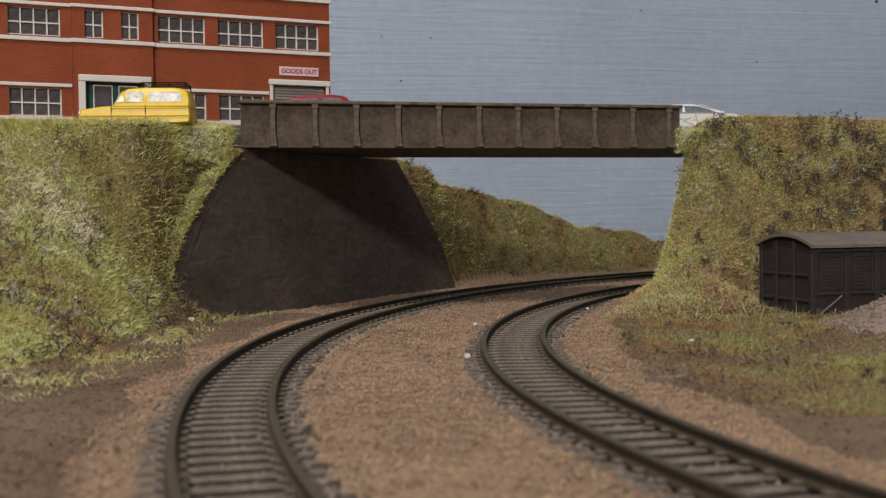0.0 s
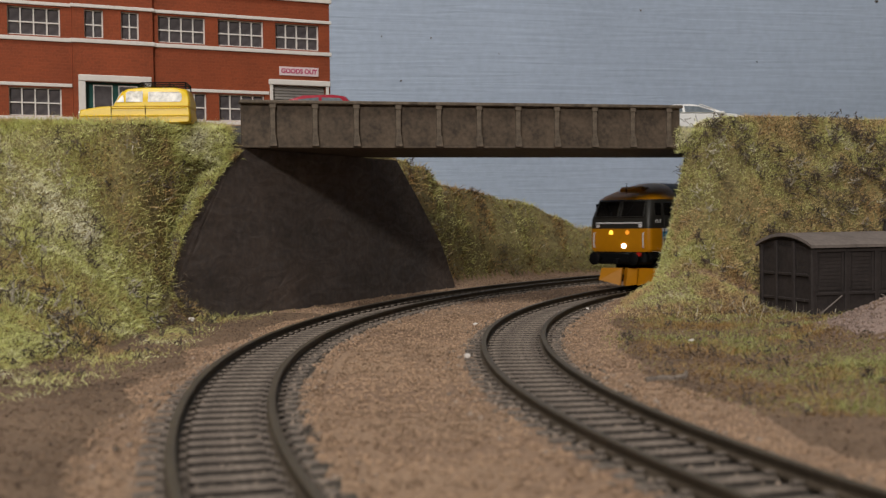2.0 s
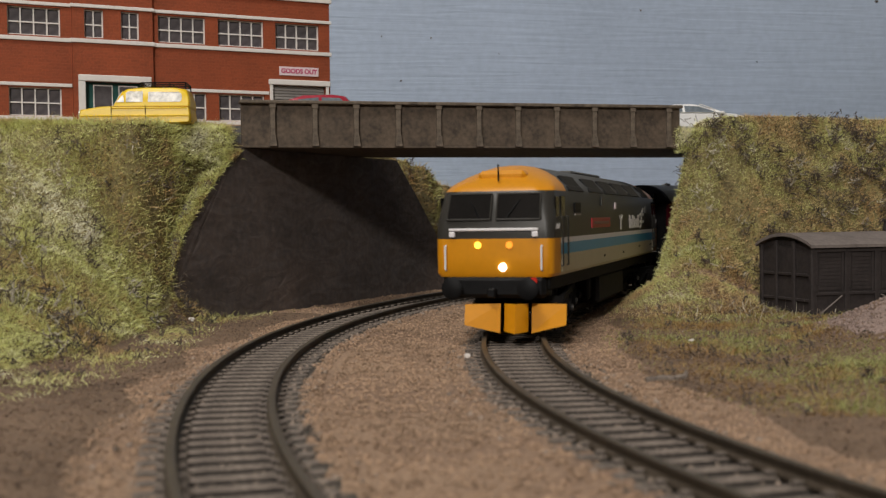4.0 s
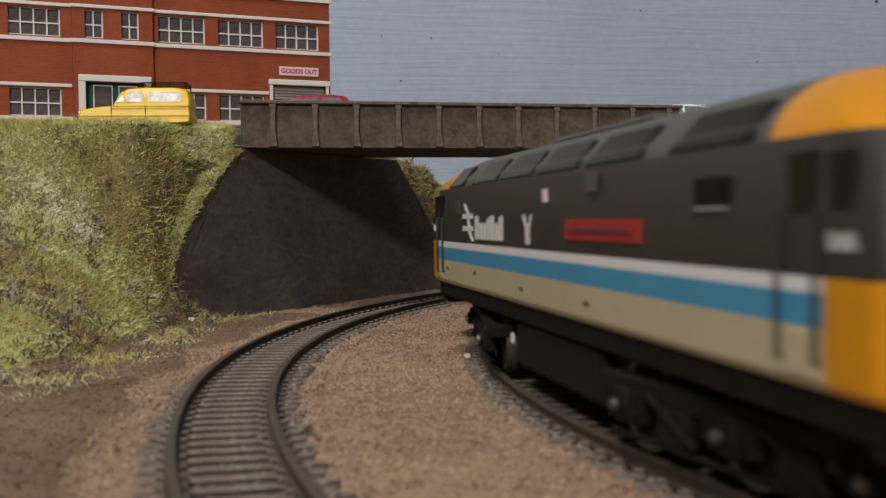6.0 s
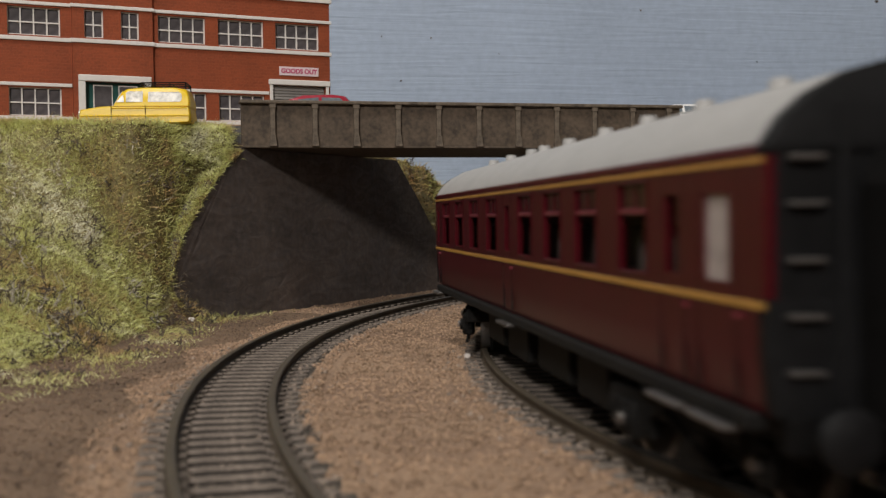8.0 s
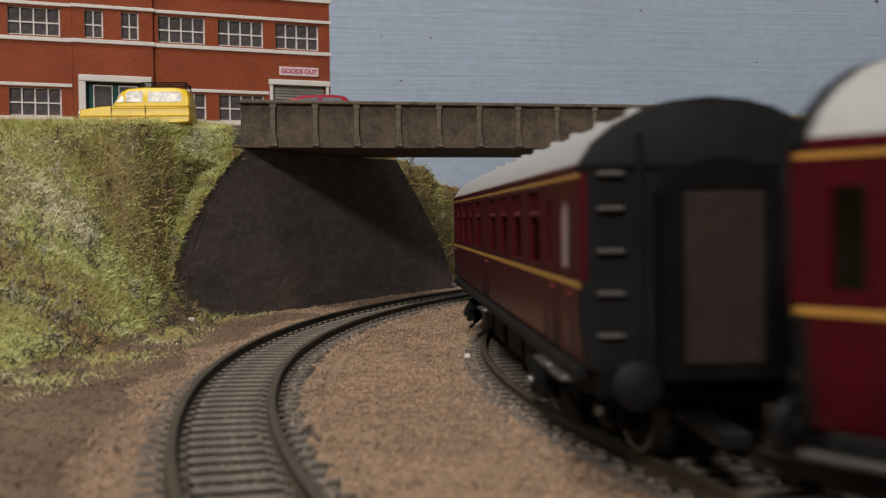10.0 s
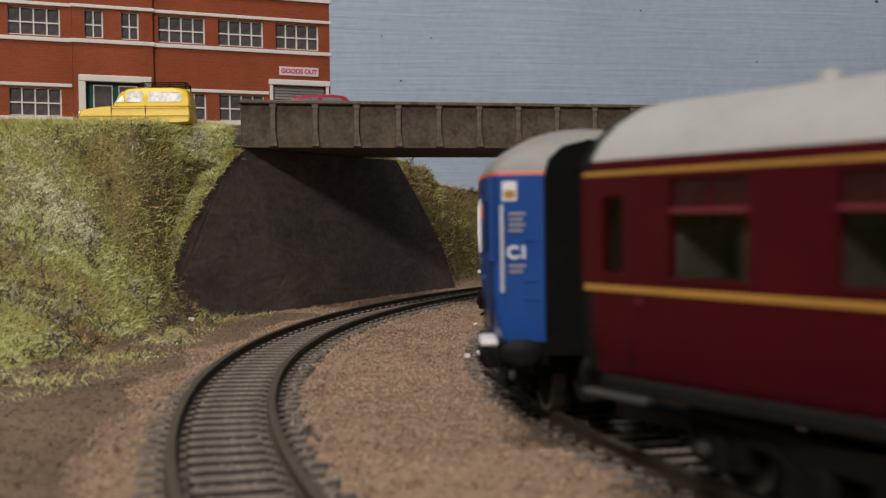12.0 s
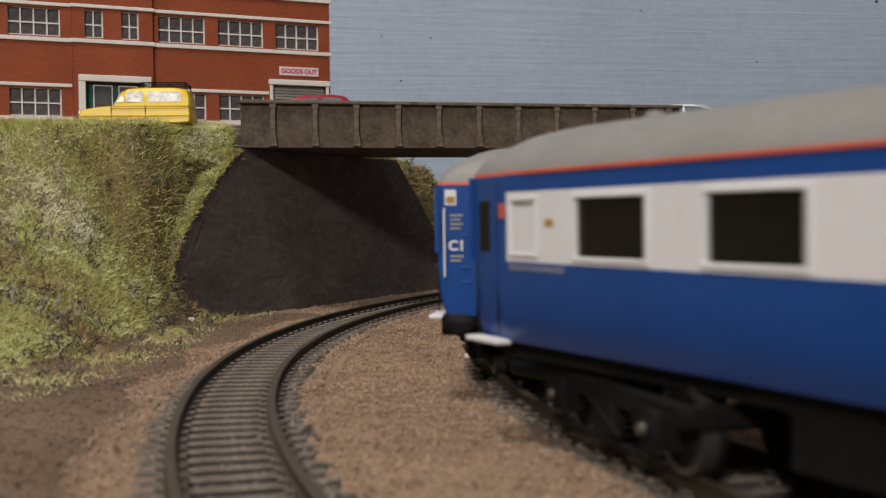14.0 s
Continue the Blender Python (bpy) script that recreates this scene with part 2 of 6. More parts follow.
def wall_relief(m):
    """Trowelled plaster: level scrapes and small pits, a little greyer along the scrapes."""
    nd, ln = m.node_tree.nodes, m.node_tree.links
    b = nd["Principled BSDF"]
    old = b.inputs["Base Color"].links[0].from_socket
    tc, mp, nz, pits, add, bp, mix, ramp = (nd.new("ShaderNode" + k) for k in ("TexCoord", "Mapping", "TexNoise", "TexNoise", "Math", "Bump", "Mix", "ValToRGB"))
    mp.inputs["Scale"].default_value = (60, 60, 150)
    nz.inputs["Scale"].default_value, nz.inputs["Detail"].default_value, nz.inputs["Distortion"].default_value = 1.0, 7, 2.2
    pits.inputs["Scale"].default_value, pits.inputs["Detail"].default_value = 190, 3
    ln.new(tc.outputs["Object"], mp.inputs["Vector"])
    ln.new(mp.outputs["Vector"], nz.inputs["Vector"])
    ln.new(tc.outputs["Object"], pits.inputs["Vector"])
    add.operation = "ADD"
    ln.new(nz.outputs["Fac"], add.inputs[0])
    ln.new(pits.outputs["Fac"], add.inputs[1])
    bp.inputs["Strength"].default_value, bp.inputs["Distance"].default_value = 0.4, 0.0008
    ln.new(add.outputs[0], bp.inputs["Height"])
    ln.new(bp.outputs["Normal"], b.inputs["Normal"])
    ramp.color_ramp.elements[0].position, ramp.color_ramp.elements[1].position = 0.38, 0.66
    ramp.color_ramp.elements[0].color, ramp.color_ramp.elements[1].color = (0.82, 0.80, 0.79, 1), (1.18, 1.20, 1.24, 1)
    ln.new(nz.outputs["Fac"], ramp.inputs["Fac"])
    mix.data_type, mix.blend_type = "RGBA", "MULTIPLY"
    mix.inputs["Factor"].default_value = 1.0
    ln.new(old, mix.inputs["A"])
    ln.new(ramp.outputs["Color"], mix.inputs["B"])
    ln.new(mix.outputs["Result"], b.inputs["Base Color"])


wall_relief(M_CONC)


def brick_courses(m):
    """Fine brick courses, 3 mm by 1 mm, in colour and relief."""
    nd, ln = m.node_tree.nodes, m.node_tree.links
    b = nd["Principled BSDF"]
    old = b.inputs["Base Color"].links[0].from_socket
    tc, mp, br, mix, bp = nd.new("ShaderNodeTexCoord"), nd.new("ShaderNodeMapping"), nd.new("ShaderNodeTexBrick"), nd.new("ShaderNodeMix"), nd.new("ShaderNodeBump")
    mp.inputs["Rotation"].default_value = (radians(90), 0, 0)
    ln.new(tc.outputs["Object"], mp.inputs["Vector"])
    ln.new(mp.outputs["Vector"], br.inputs["Vector"])
    br.inputs["Scale"].default_value = 160
    br.inputs["Mortar Size"].default_value = 0.03
    br.inputs["Color1"].default_value = (0.75, 0.75, 0.75, 1)
    br.inputs["Color2"].default_value = (1.15, 1.1, 1.1, 1)
    br.inputs["Mortar"].default_value = (1.1, 1.25, 1.4, 1)
    mix.data_type, mix.blend_type = "RGBA", "MULTIPLY"
    mix.inputs["Factor"].default_value = 0.4
    ln.new(old, mix.inputs["A"])
    ln.new(br.outputs["Color"], mix.inputs["B"])
    ln.new(mix.outputs["Result"], b.inputs["Base Color"])
    bp.inputs["Strength"].default_value = 0.4
    bp.inputs["Distance"].default_value = 0.0002
    bp.invert = True
    ln.new(br.outputs["Fac"], bp.inputs["Height"])
    ln.new(bp.outputs["Normal"], b.inputs["Normal"])


brick_courses(M_BRICK)


# ---- mesh helpers ----
class Shape:
    """Collects vertices and faces in millimetres; make() turns them into one mesh object."""

    def __init__(self):
        self.v, self.f, self.m = [], [], []

    def add(self, verts, faces, slot=0):
        o = len(self.v)
        self.v.extend(tuple(p) for p in verts)
        self.f.extend(tuple(i + o for i in q) for q in faces)
        self.m.extend([slot] * len(faces))
        return self

    def box(self, x0, x1, y0, y1, z0, z1, c=0.0, slot=0, turn=None):
        cx, cy, cz = (x0 + x1) / 2, (y0 + y1) / 2, (z0 + z1) / 2
        a, b, h = abs(x1 - x0) / 2, abs(y1 - y0) / 2, abs(z1 - z0) / 2
        c = min(c, a * 0.9, b * 0.9, h * 0.9)
        S = [(sx, sy, sz) for sx in (-1, 1) for sy in (-1, 1) for sz in (-1, 1)]
        if c <= 0:
            vs = [(sx * a, sy * b, sz * h) for sx, sy, sz in S]
            fs = [(0, 1, 3, 2), (4, 6, 7, 5), (0, 4, 5, 1), (2, 3, 7, 6), (0, 2, 6, 4), (1, 5, 7, 3)]
        else:
            vs = [(sx * a, sy * (b - c), sz * (h - c)) for sx, sy, sz in S]
            vs += [(sx * (a - c), sy * b, sz * (h - c)) for sx, sy, sz in S]
            vs += [(sx * (a - c), sy * (b - c), sz * h) for sx, sy, sz in S]
            fs = [(0, 1, 3, 2), (4, 6, 7, 5), (8, 12, 13, 9), (10, 11, 15, 14), (16, 18, 22, 20), (17, 21, 23, 19)]
            for i in range(8):
                fs.append((i, i + 8, i + 16) if S[i][0] * S[i][1] * S[i][2] > 0 else (i, i + 16, i + 8))
            for i, j in ((0, 1), (2, 3), (4, 5), (6, 7)):
                fs.append((i, j, j + 8, i + 8))
            for i, j in ((0, 2), (1, 3), (4, 6), (5, 7)):
                fs.append((i, j, j + 16, i + 16))
            for i, j in ((0, 4), (1, 5), (2, 6), (3, 7)):
                fs.append((i + 8, j + 8, j + 16, i + 16))
        vs = [Vector(p) for p in vs]
        if turn:
            vs = [turn @ p for p in vs]
        return self.add([(p[0] + cx, p[1] + cy, p[2] + cz) for p in vs], fs, slot)

    def rod(self, p, q, r, n=8, r2=None, slot=0, caps=True):
        p, q = Vector(p), Vector(q)
        d = (q - p).normalized()
        a = d.orthogonal().normalized()
        b = d.cross(a)
        r2 = r if r2 is None else r2
        vs = []
        for c, rr in ((p, r), (q, r2)):
            for i in range(n):
                t = 2 * math.pi * i / n
                vs.append(c + a * (rr * math.cos(t)) + b * (rr * math.sin(t)))
        fs = [(i, (i + 1) % n, n + (i + 1) % n, n + i) for i in range(n)]
        if caps:
            fs += [tuple(range(n))[::-1], tuple(range(n, 2 * n))]
        return self.add(vs, fs, slot)

    def prism(self, outline, a, b, axis="x", slot=0):
        """A closed outline of (u, v) pushed along an axis from a to b."""
        put = {"x": lambda u, v, w: (w, u, v), "y": lambda u, v, w: (u, w, v), "z": lambda u, v, w: (u, v, w)}[axis]
        n = len(outline)
        vs = [put(u, v, a) for u, v in outline] + [put(u, v, b) for u, v in outline]
        fs = [(i, (i + 1) % n, n + (i + 1) % n, n + i) for i in range(n)] + [tuple(range(n))[::-1], tuple(range(n, 2 * n))]
        return self.add(vs, fs, slot)

    def rings(self, rings, slot=0, closed=True, caps=True):
        n = len(rings[0])
        vs = [p for r in rings for p in r]
        fs = []
        for k in range(len(rings) - 1):
            for i in range(n if closed else n - 1):
                j = (i + 1) % n
                fs.append((k * n + i, k * n + j, (k + 1) * n + j, (k + 1) * n + i))
        if caps:
            fs += [tuple(range(n))[::-1], tuple(range((len(rings) - 1) * n, len(rings) * n))]
        return self.add(vs, fs, slot)

    def mesh(self, name, mats, smooth=False):
        me = bpy.data.meshes.new(name)
        me.from_pydata([(x * MM, y * MM, z * MM) for x, y, z in self.v], [], self.f)
        for m in mats if isinstance(mats, (list, tuple)) else [mats]:
            me.materials.append(m)
        me.polygons.foreach_set("material_index", self.m)
        bm = bmesh.new()
        bm.from_mesh(me)
        bmesh.ops.recalc_face_normals(bm, faces=bm.faces)
        bm.to_mesh(me)
        bm.free()
        if smooth:
            me.polygons.foreach_set("use_smooth", [True] * len(me.polygons))
            me.set_sharp_from_angle(angle=radians(40))
        return me

    def make(self, name, mats, parent=None, label="", smooth=False):
        ob = new(name, self.mesh(name, mats, smooth))
        if parent:
            ob.parent = parent
        return tagged(ob, label)


def holder(name, x=0, y=0, z=0, rz=0, **tags):
    ob = new(name)
    ob.empty_display_size = 0.01
    ob.matrix_basis = pose(x * MM, y * MM, z * MM, 0, 0, rz)
    return tagged(ob, **tags)


def place(ob, x, y, z, rx=0, ry=0, rz=0):
    ob.matrix_basis = pose(x * MM, y * MM, z * MM, rx, ry, rz)
    return ob


def twin(ob, parent, x, y, z, rx=0, ry=0, rz=0):
    """Another object on the same mesh."""
    o = new(ob.name.split(".")[0], ob.data)
    o.parent = parent
    return place(o, x, y, z, rx, ry, rz)


def lettering(text, size, mat, parent, x, y, z, rx, ry, rz, label=""):
    cu = bpy.data.curves.new("lettering", "FONT")
    cu.body, cu.size, cu.extrude, cu.align_x, cu.align_y = text, size * MM, 0.08 * MM, "CENTER", "CENTER"
    cu.offset = 0.09 * MM
    tmp = bpy.data.objects.new("lettering", cu)
    scene.collection.objects.link(tmp)
    me = bpy.data.meshes.new_from_object(tmp.evaluated_get(bpy.context.evaluated_depsgraph_get()))
    bpy.data.objects.remove(tmp)
    me.materials.clear()
    me.materials.append(mat)
    ob = new("lettering", me)
    ob.parent = parent
    place(ob, x, y, z, rx, ry, rz)
    return tagged(ob, label)


# ---- the land: one sheet with cuttings ----
def enclosed(ring, X, Y):
    inside = np.zeros(X.shape, bool)
    for (ax, ay), (bx, by) in zip(ring, ring[1:] + ring[:1]):
        if ay != by:
            inside ^= ((ay > Y) != (by > Y)) & (X < (bx - ax) * (Y - ay) / (by - ay) + ax)
    return inside


def polyline(points, close, X, Y):
    """Signed distance to a polyline (positive inside the ring that close completes) and the height at its nearest point."""
    best = np.full(X.shape, 1e9)
    high = np.zeros(X.shape)
    for a, b in zip(points[:-1], points[1:]):
        dx, dy = b[0] - a[0], b[1] - a[1]
        L2 = dx * dx + dy * dy
        t = np.clip(((X - a[0]) * dx + (Y - a[1]) * dy) / L2, 0, 1)
        d = np.hypot(X - a[0] - t * dx, Y - a[1] - t * dy)
        z = a[2] + t * (b[2] - a[2]) if len(a) > 2 else np.zeros(X.shape)
        closer = d < best
        best, high = np.where(closer, d, best), np.where(closer, z, high)
    side = np.where(enclosed([p[:2] for p in points] + close, X, Y), 1.0, -1.0)
    return best * side, high


LEFT_FOOT = [(-190, -60), (-150, 120), (-118, 220), (-104, 275), (-96, 330), (-97, 395), (-101, 426), (-95, 453), (-80, 479), (-86, 482), (-5, 644), (8, 685), (25, 722), (142, 818), (420, 900)]
LEFT_CREST = [(-420, 200, 71), (-330, 330, 71), (-165, 420, 71), (-113, 429, 71.5), (-101, 456, 72.5), (-86, 473, 73), (-33, 588, 70), (-20, 655, 66), (3, 712, 58), (24, 748, 50), (60, 785, 41), (104, 818, 29), (154, 848, 17), (420, 930, 12)]
LEFT_REST = [(900, 1400), (-900, 1400), (-900, -60)]
RIGHT_FOOT = [(330, 820), (185, 690), (135, 610), (103, 550), (91, 512), (96, 478), (150, 490), (260, 520), (600, 600)]
RIGHT_CREST = [(345, 790, 74), (205, 665, 74), (155, 590, 74), (121, 540, 74), (113, 520, 76), (127, 524, 79), (170, 545, 80), (260, 580, 78), (600, 660, 78)]
RIGHT_REST = [(900, 640), (900, 900), (340, 900)]
CENTRE = (523.2, 308.7)
R_OUT, R_IN = 571.6, 503.8


def bank(foot, crest, close, X, Y):
    f, _ = polyline(foot, close, X, Y)
    c, z = polyline(crest, close, X, Y)
    w = np.where(f <= 0, 0, np.where(c >= 0, 1, f / np.maximum(f - c, 1e-6)))
    w = np.clip(w, 0, 1)
    w = 0.55 * w + 0.45 * w * w * (3 - 2 * w)
    return w, z - np.clip((c - 2) / 14, 0, 1) * np.maximum(z - 72.5, 0)


def ripple(X, Y, k, seed):
    r = np.random.RandomState(seed)
    out = np.zeros(np.shape(X))
    for i in range(7):
        a, ph = r.uniform(0, 6.283), r.uniform(0, 6.283, 2)
        q = k * r.uniform(0.6, 1.6)
        out += np.sin((X * math.cos(a) + Y * math.sin(a)) * q + ph[0]) * np.sin((X * math.sin(a) - Y * math.cos(a)) * q * 0.8 + ph[1])
    return out / 3.0


def land(X, Y):
    """Height of the ground in mm (rail tops are at 0) and how far it is bank."""
    X, Y = np.asarray(X, float), np.asarray(Y, float)
    wl, zl = bank(LEFT_FOOT, LEFT_CREST, LEFT_REST, X, Y)
    wr, zr = bank(RIGHT_FOOT, RIGHT_CREST, RIGHT_REST, X, Y)
    base = -3.6 + 0.5 * ripple(X, Y, 0.05, 1) + 0.25 * ripple(X, Y, 0.25, 2)
    rad = np.hypot(X - CENTRE[0], Y - CENTRE[1])
    near = np.minimum(np.abs(rad - R_OUT), np.abs(rad - R_IN))
    base = base + 0.35 * ripple(X, Y, 0.5, 6)
    base = np.where(near < 8.6, -3.55, np.where(near < 19, -3.05 + 0.2 * ripple(X, Y, 0.4, 7), base + np.clip((near - 19) / 10, 0, 1) * 0.5))
    heap = 16 * np.exp(-(((X - 145) / 26) ** 2 + ((Y - 345) / 34) ** 2))
    skirt = 13 * np.exp(-(((X + 103) / 8.5) ** 2 + ((Y - 432) / 16) ** 2)) + 15 * np.exp(-(((X - 103) / 22) ** 2 + ((Y - 488) / 27) ** 2))
    base = base + skirt
    far = np.clip((Y - 640) / 40, 0, 1)
    zl = zl + far * wl ** 2 * (4.5 * ripple(X, Y, 0.055, 91) + 2.5 * ripple(X, Y, 0.16, 92))
    z = base + wl * (zl - base) + wr * (zr - base) + heap
    slope = np.maximum(4 * wl * (1 - wl), 4 * wr * (1 - wr))
    z = z + slope * (4.2 * ripple(X, Y, 0.06, 3) + 1.6 * ripple(X, Y, 0.22, 4))
    return z, np.maximum(wl, wr), heap


def dark_side(X, Y):
    """The strip outside the outer track, and a little inside the inner one, is bare earth, not ballast."""
    rad = np.hypot(X - CENTRE[0], Y - CENTRE[1])
    wave = 5 * ripple(X, Y, 0.08, 8)
    return ((rad > R_OUT + 24 + wave) & (X < 0) & (Y < 480)) | ((R_IN - rad > 30 + wave) & (X > 0) & (Y < 480))


def build_land():
    xs = np.concatenate([np.arange(-900, -330, 40), np.arange(-330, 360, 3.0), np.arange(360, 901, 45)])
    ys = np.concatenate([np.arange(-500, 60, 40), np.arange(60, 900, 3.0), np.arange(900, 1101, 40)])
    X, Y = np.meshgrid(xs, ys)
    Z, W, H = land(X, Y)
    nx, ny = len(xs), len(ys)
    V = np.stack([X, Y, Z], -1).reshape(-1, 3) * MM
    i = np.arange(nx * ny).reshape(ny, nx)
    F = np.stack([i[:-1, :-1], i[:-1, 1:], i[1:, 1:], i[1:, :-1]], -1).reshape(-1, 4)
    me = bpy.data.meshes.new("ground")
    me.from_pydata(V.tolist(), [], F.tolist())
    for m in (M_EARTH, M_SOIL, M_MOUND, M_BED, M_DARKEARTH):
        me.materials.append(m)
    w = W[:-1, :-1].reshape(-1)
    h = H[:-1, :-1].reshape(-1)
    rad = np.hypot(X - CENTRE[0], Y - CENTRE[1])
    gap = np.minimum(np.abs(rad - R_OUT), np.abs(rad - R_IN))[:-1, :-1].reshape(-1)
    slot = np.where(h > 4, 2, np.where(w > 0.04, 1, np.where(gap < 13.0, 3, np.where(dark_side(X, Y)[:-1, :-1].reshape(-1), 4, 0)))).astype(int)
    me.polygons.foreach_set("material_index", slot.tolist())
    me.polygons.foreach_set("use_smooth", [True] * len(F))
    tagged(new("ground", me), "brown ballast and grassy banks of the model landscape", "ground", kind="structure")


build_land()


def scatter_mesh(name, mats, V, F, slots=None, smooth=False):
    me = bpy.data.meshes.new(name)
    n, k = len(F), F.shape[1]
    me.vertices.add(len(V))
    me.vertices.foreach_set("co", (V * MM).astype(np.float32).ravel())
    me.loops.add(n * k)
    me.loops.foreach_set("vertex_index", F.astype(np.int32).ravel())
    me.polygons.add(n)
    me.polygons.foreach_set("loop_start", np.arange(0, n * k, k, dtype=np.int32))
    for m in mats:
        me.materials.append(m)
    if slots is not None:
        me.polygons.foreach_set("material_index", slots.astype(np.int32))
    me.update(calc_edges=True)
    me.validate()
    return new(name, me)


# ---- the room round the layout, its baseboard and the painted sky board ----
def build_room():
    for name, b, mat in (("floor", (-2200, 2200, -2200, 2200, -1020, -1000), M_CARPET), ("ceiling", (-2200, 2200, -2200, 2200, 1400, 1420), M_PLASTER),
                         ("wall_north", (-2200, 2200, 2200, 2220, -1000, 1400), M_PLASTER), ("wall_south", (-2200, 2200, -2220, -2200, -1000, 1400), M_PLASTER),
                         ("wall_east", (2200, 2220, -2200, 2200, -1000, 1400), M_PLASTER), ("wall_west", (-2220, -2200, -2200, 2200, -1000, 1400), M_PLASTER)):
        tagged(Shape().box(*b).make(name, mat), "plain painted room surface round the layout", name.split("_")[0], kind="structure")
    tagged(Shape().box(-905, 905, -505, 1105, -40, -12, 2).make("baseboard_table", M_TIMBER), "timber baseboard that carries the model railway", "baseboard", kind="structure")
    X = np.linspace(-900, 900, 61)
    Y = 830 + 0.17 * X
    s = Shape()
    rings = []
    for x, y in zip(X, Y):
        rings.append([(x, y, -12), (x, y, 420), (x, y + 6, 420), (x, y + 6, -12)])
    s.rings(rings)
    ob = s.make("backdrop", M_SKY, smooth=True)
    tagged(ob, "pale blue hand-painted sky board with brush strokes", "backdrop", kind="structure")


def brush_strokes(m):
    """Long shallow brush marks across the board."""
    nd, ln = m.node_tree.nodes, m.node_tree.links
    tc, mp, wv, bp = nd.new("ShaderNodeTexCoord"), nd.new("ShaderNodeMapping"), nd.new("ShaderNodeTexNoise"), nd.new("ShaderNodeBump")
    mp.inputs["Scale"].default_value = (9, 9, 210)
    wv.inputs["Scale"].default_value = 1.6
    wv.inputs["Detail"].default_value = 5
    wv.inputs["Distortion"].default_value = 0.6
    bp.inputs["Strength"].default_value = 0.5
    bp.inputs["Distance"].default_value = 0.0012
    ln.new(tc.outputs["Object"], mp.inputs["Vector"])
    ln.new(mp.outputs["Vector"], wv.inputs["Vector"])
    ln.new(wv.outputs["Fac"], bp.inputs["Height"])
    ln.new(bp.outputs["Normal"], nd["Principled BSDF"].inputs["Normal"])


def paint_specks():
    """Small dark flecks on the painted board."""
    s = Shape()
    for u, v, r in ((-0.034, 0.118, 0.5), (-0.008, 0.154, 0.45), (0.171, 0.175, 0.5), (0.372, 0.180, 0.9), (-0.05, 0.156, 0.35), (0.14, 0.096, 0.3), (0.27, 0.13, 0.35), (0.05, 0.14, 0.3)):
        y = 830 / (1 - 0.17 * u)
        s.box(u * y - r, u * y + r * 1.4, y - 0.7, y + 0.4, 35 + v * y - r, 35 + v * y + r, 0.2)
    tagged(s.make("paint_flecks", M_TWIG), "small dark flecks stuck to the painted sky board", "paint flecks", kind="stuff")


brush_strokes(M_SKY)
build_room()
paint_specks()


# ---- two curved tracks ----
def on_arc(radius, phi, z=0.0):
    return (CENTRE[0] - radius * math.cos(phi), CENTRE[1] + radius * math.sin(phi), z)


def build_track(radius, label):
    track = holder("railway_track", label=label, category="railway track", group="curved tracks")
    lo, hi = -0.95, 1.15
    for off in (8.65, -8.65):
        s = Shape()
        prof = [(-1.3, -2.6), (1.3, -2.6), (1.2, -2.1), (0.4, -1.7), (0.4, -0.9), (0.75, -0.6), (0.72, -0.1), (0.5, 0.0), (-0.5, 0.0), (-0.72, -0.1), (-0.75, -0.6), (-0.4, -0.9), (-0.4, -1.7), (-1.2, -2.1)]
        n = 220
        rings = [[on_arc(radius + off + u, lo + (hi - lo) * k / n, v) for u, v in prof] for k in range(n + 1)]
        s.rings(rings)
        rail = s.make("rail", [M_RAIL, M_RAILTOP], track)
        top = [1 if p.center[2] > -0.12 * MM else 0 for p in rail.data.polygons]
        rail.data.polygons.foreach_set("material_index", top)
    pitch = 7.1 / radius
    first = None
    for k in range(int((hi - lo) / pitch)):
        phi = lo + k * pitch
        x, y, z = on_arc(radius, phi)
        rz = math.degrees(math.pi - phi) + random.uniform(-1, 1)
        if first is None:
            s = Shape().box(-14.0, 14.0, -1.4, 1.4, -5.4, -2.6, 0.25)
            for off in (8.65, -8.65):
                s.box(off - 2.4, off - 0.9, -0.9, 0.9, -2.6, -1.9, 0.2).box(off + 0.9, off + 2.4, -0.9, 0.9, -2.6, -1.9, 0.2)
            first = s.make("sleeper", [M_SLEEPER, M_SLEEPERSHADE], track)
            # Faces that don't point up take the slot with the painted shade.
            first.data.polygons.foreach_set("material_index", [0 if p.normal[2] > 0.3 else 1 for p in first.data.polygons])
            place(first, x, y, z, 0, 0, rz)
        else:
            twin(first, track, x + random.uniform(-0.2, 0.2), y, z, 0, 0, rz)
    return track


build_track(R_OUT, "empty curved track with rusty rails on brown sleepers")
build_track(R_IN, "curved track that the train runs along")


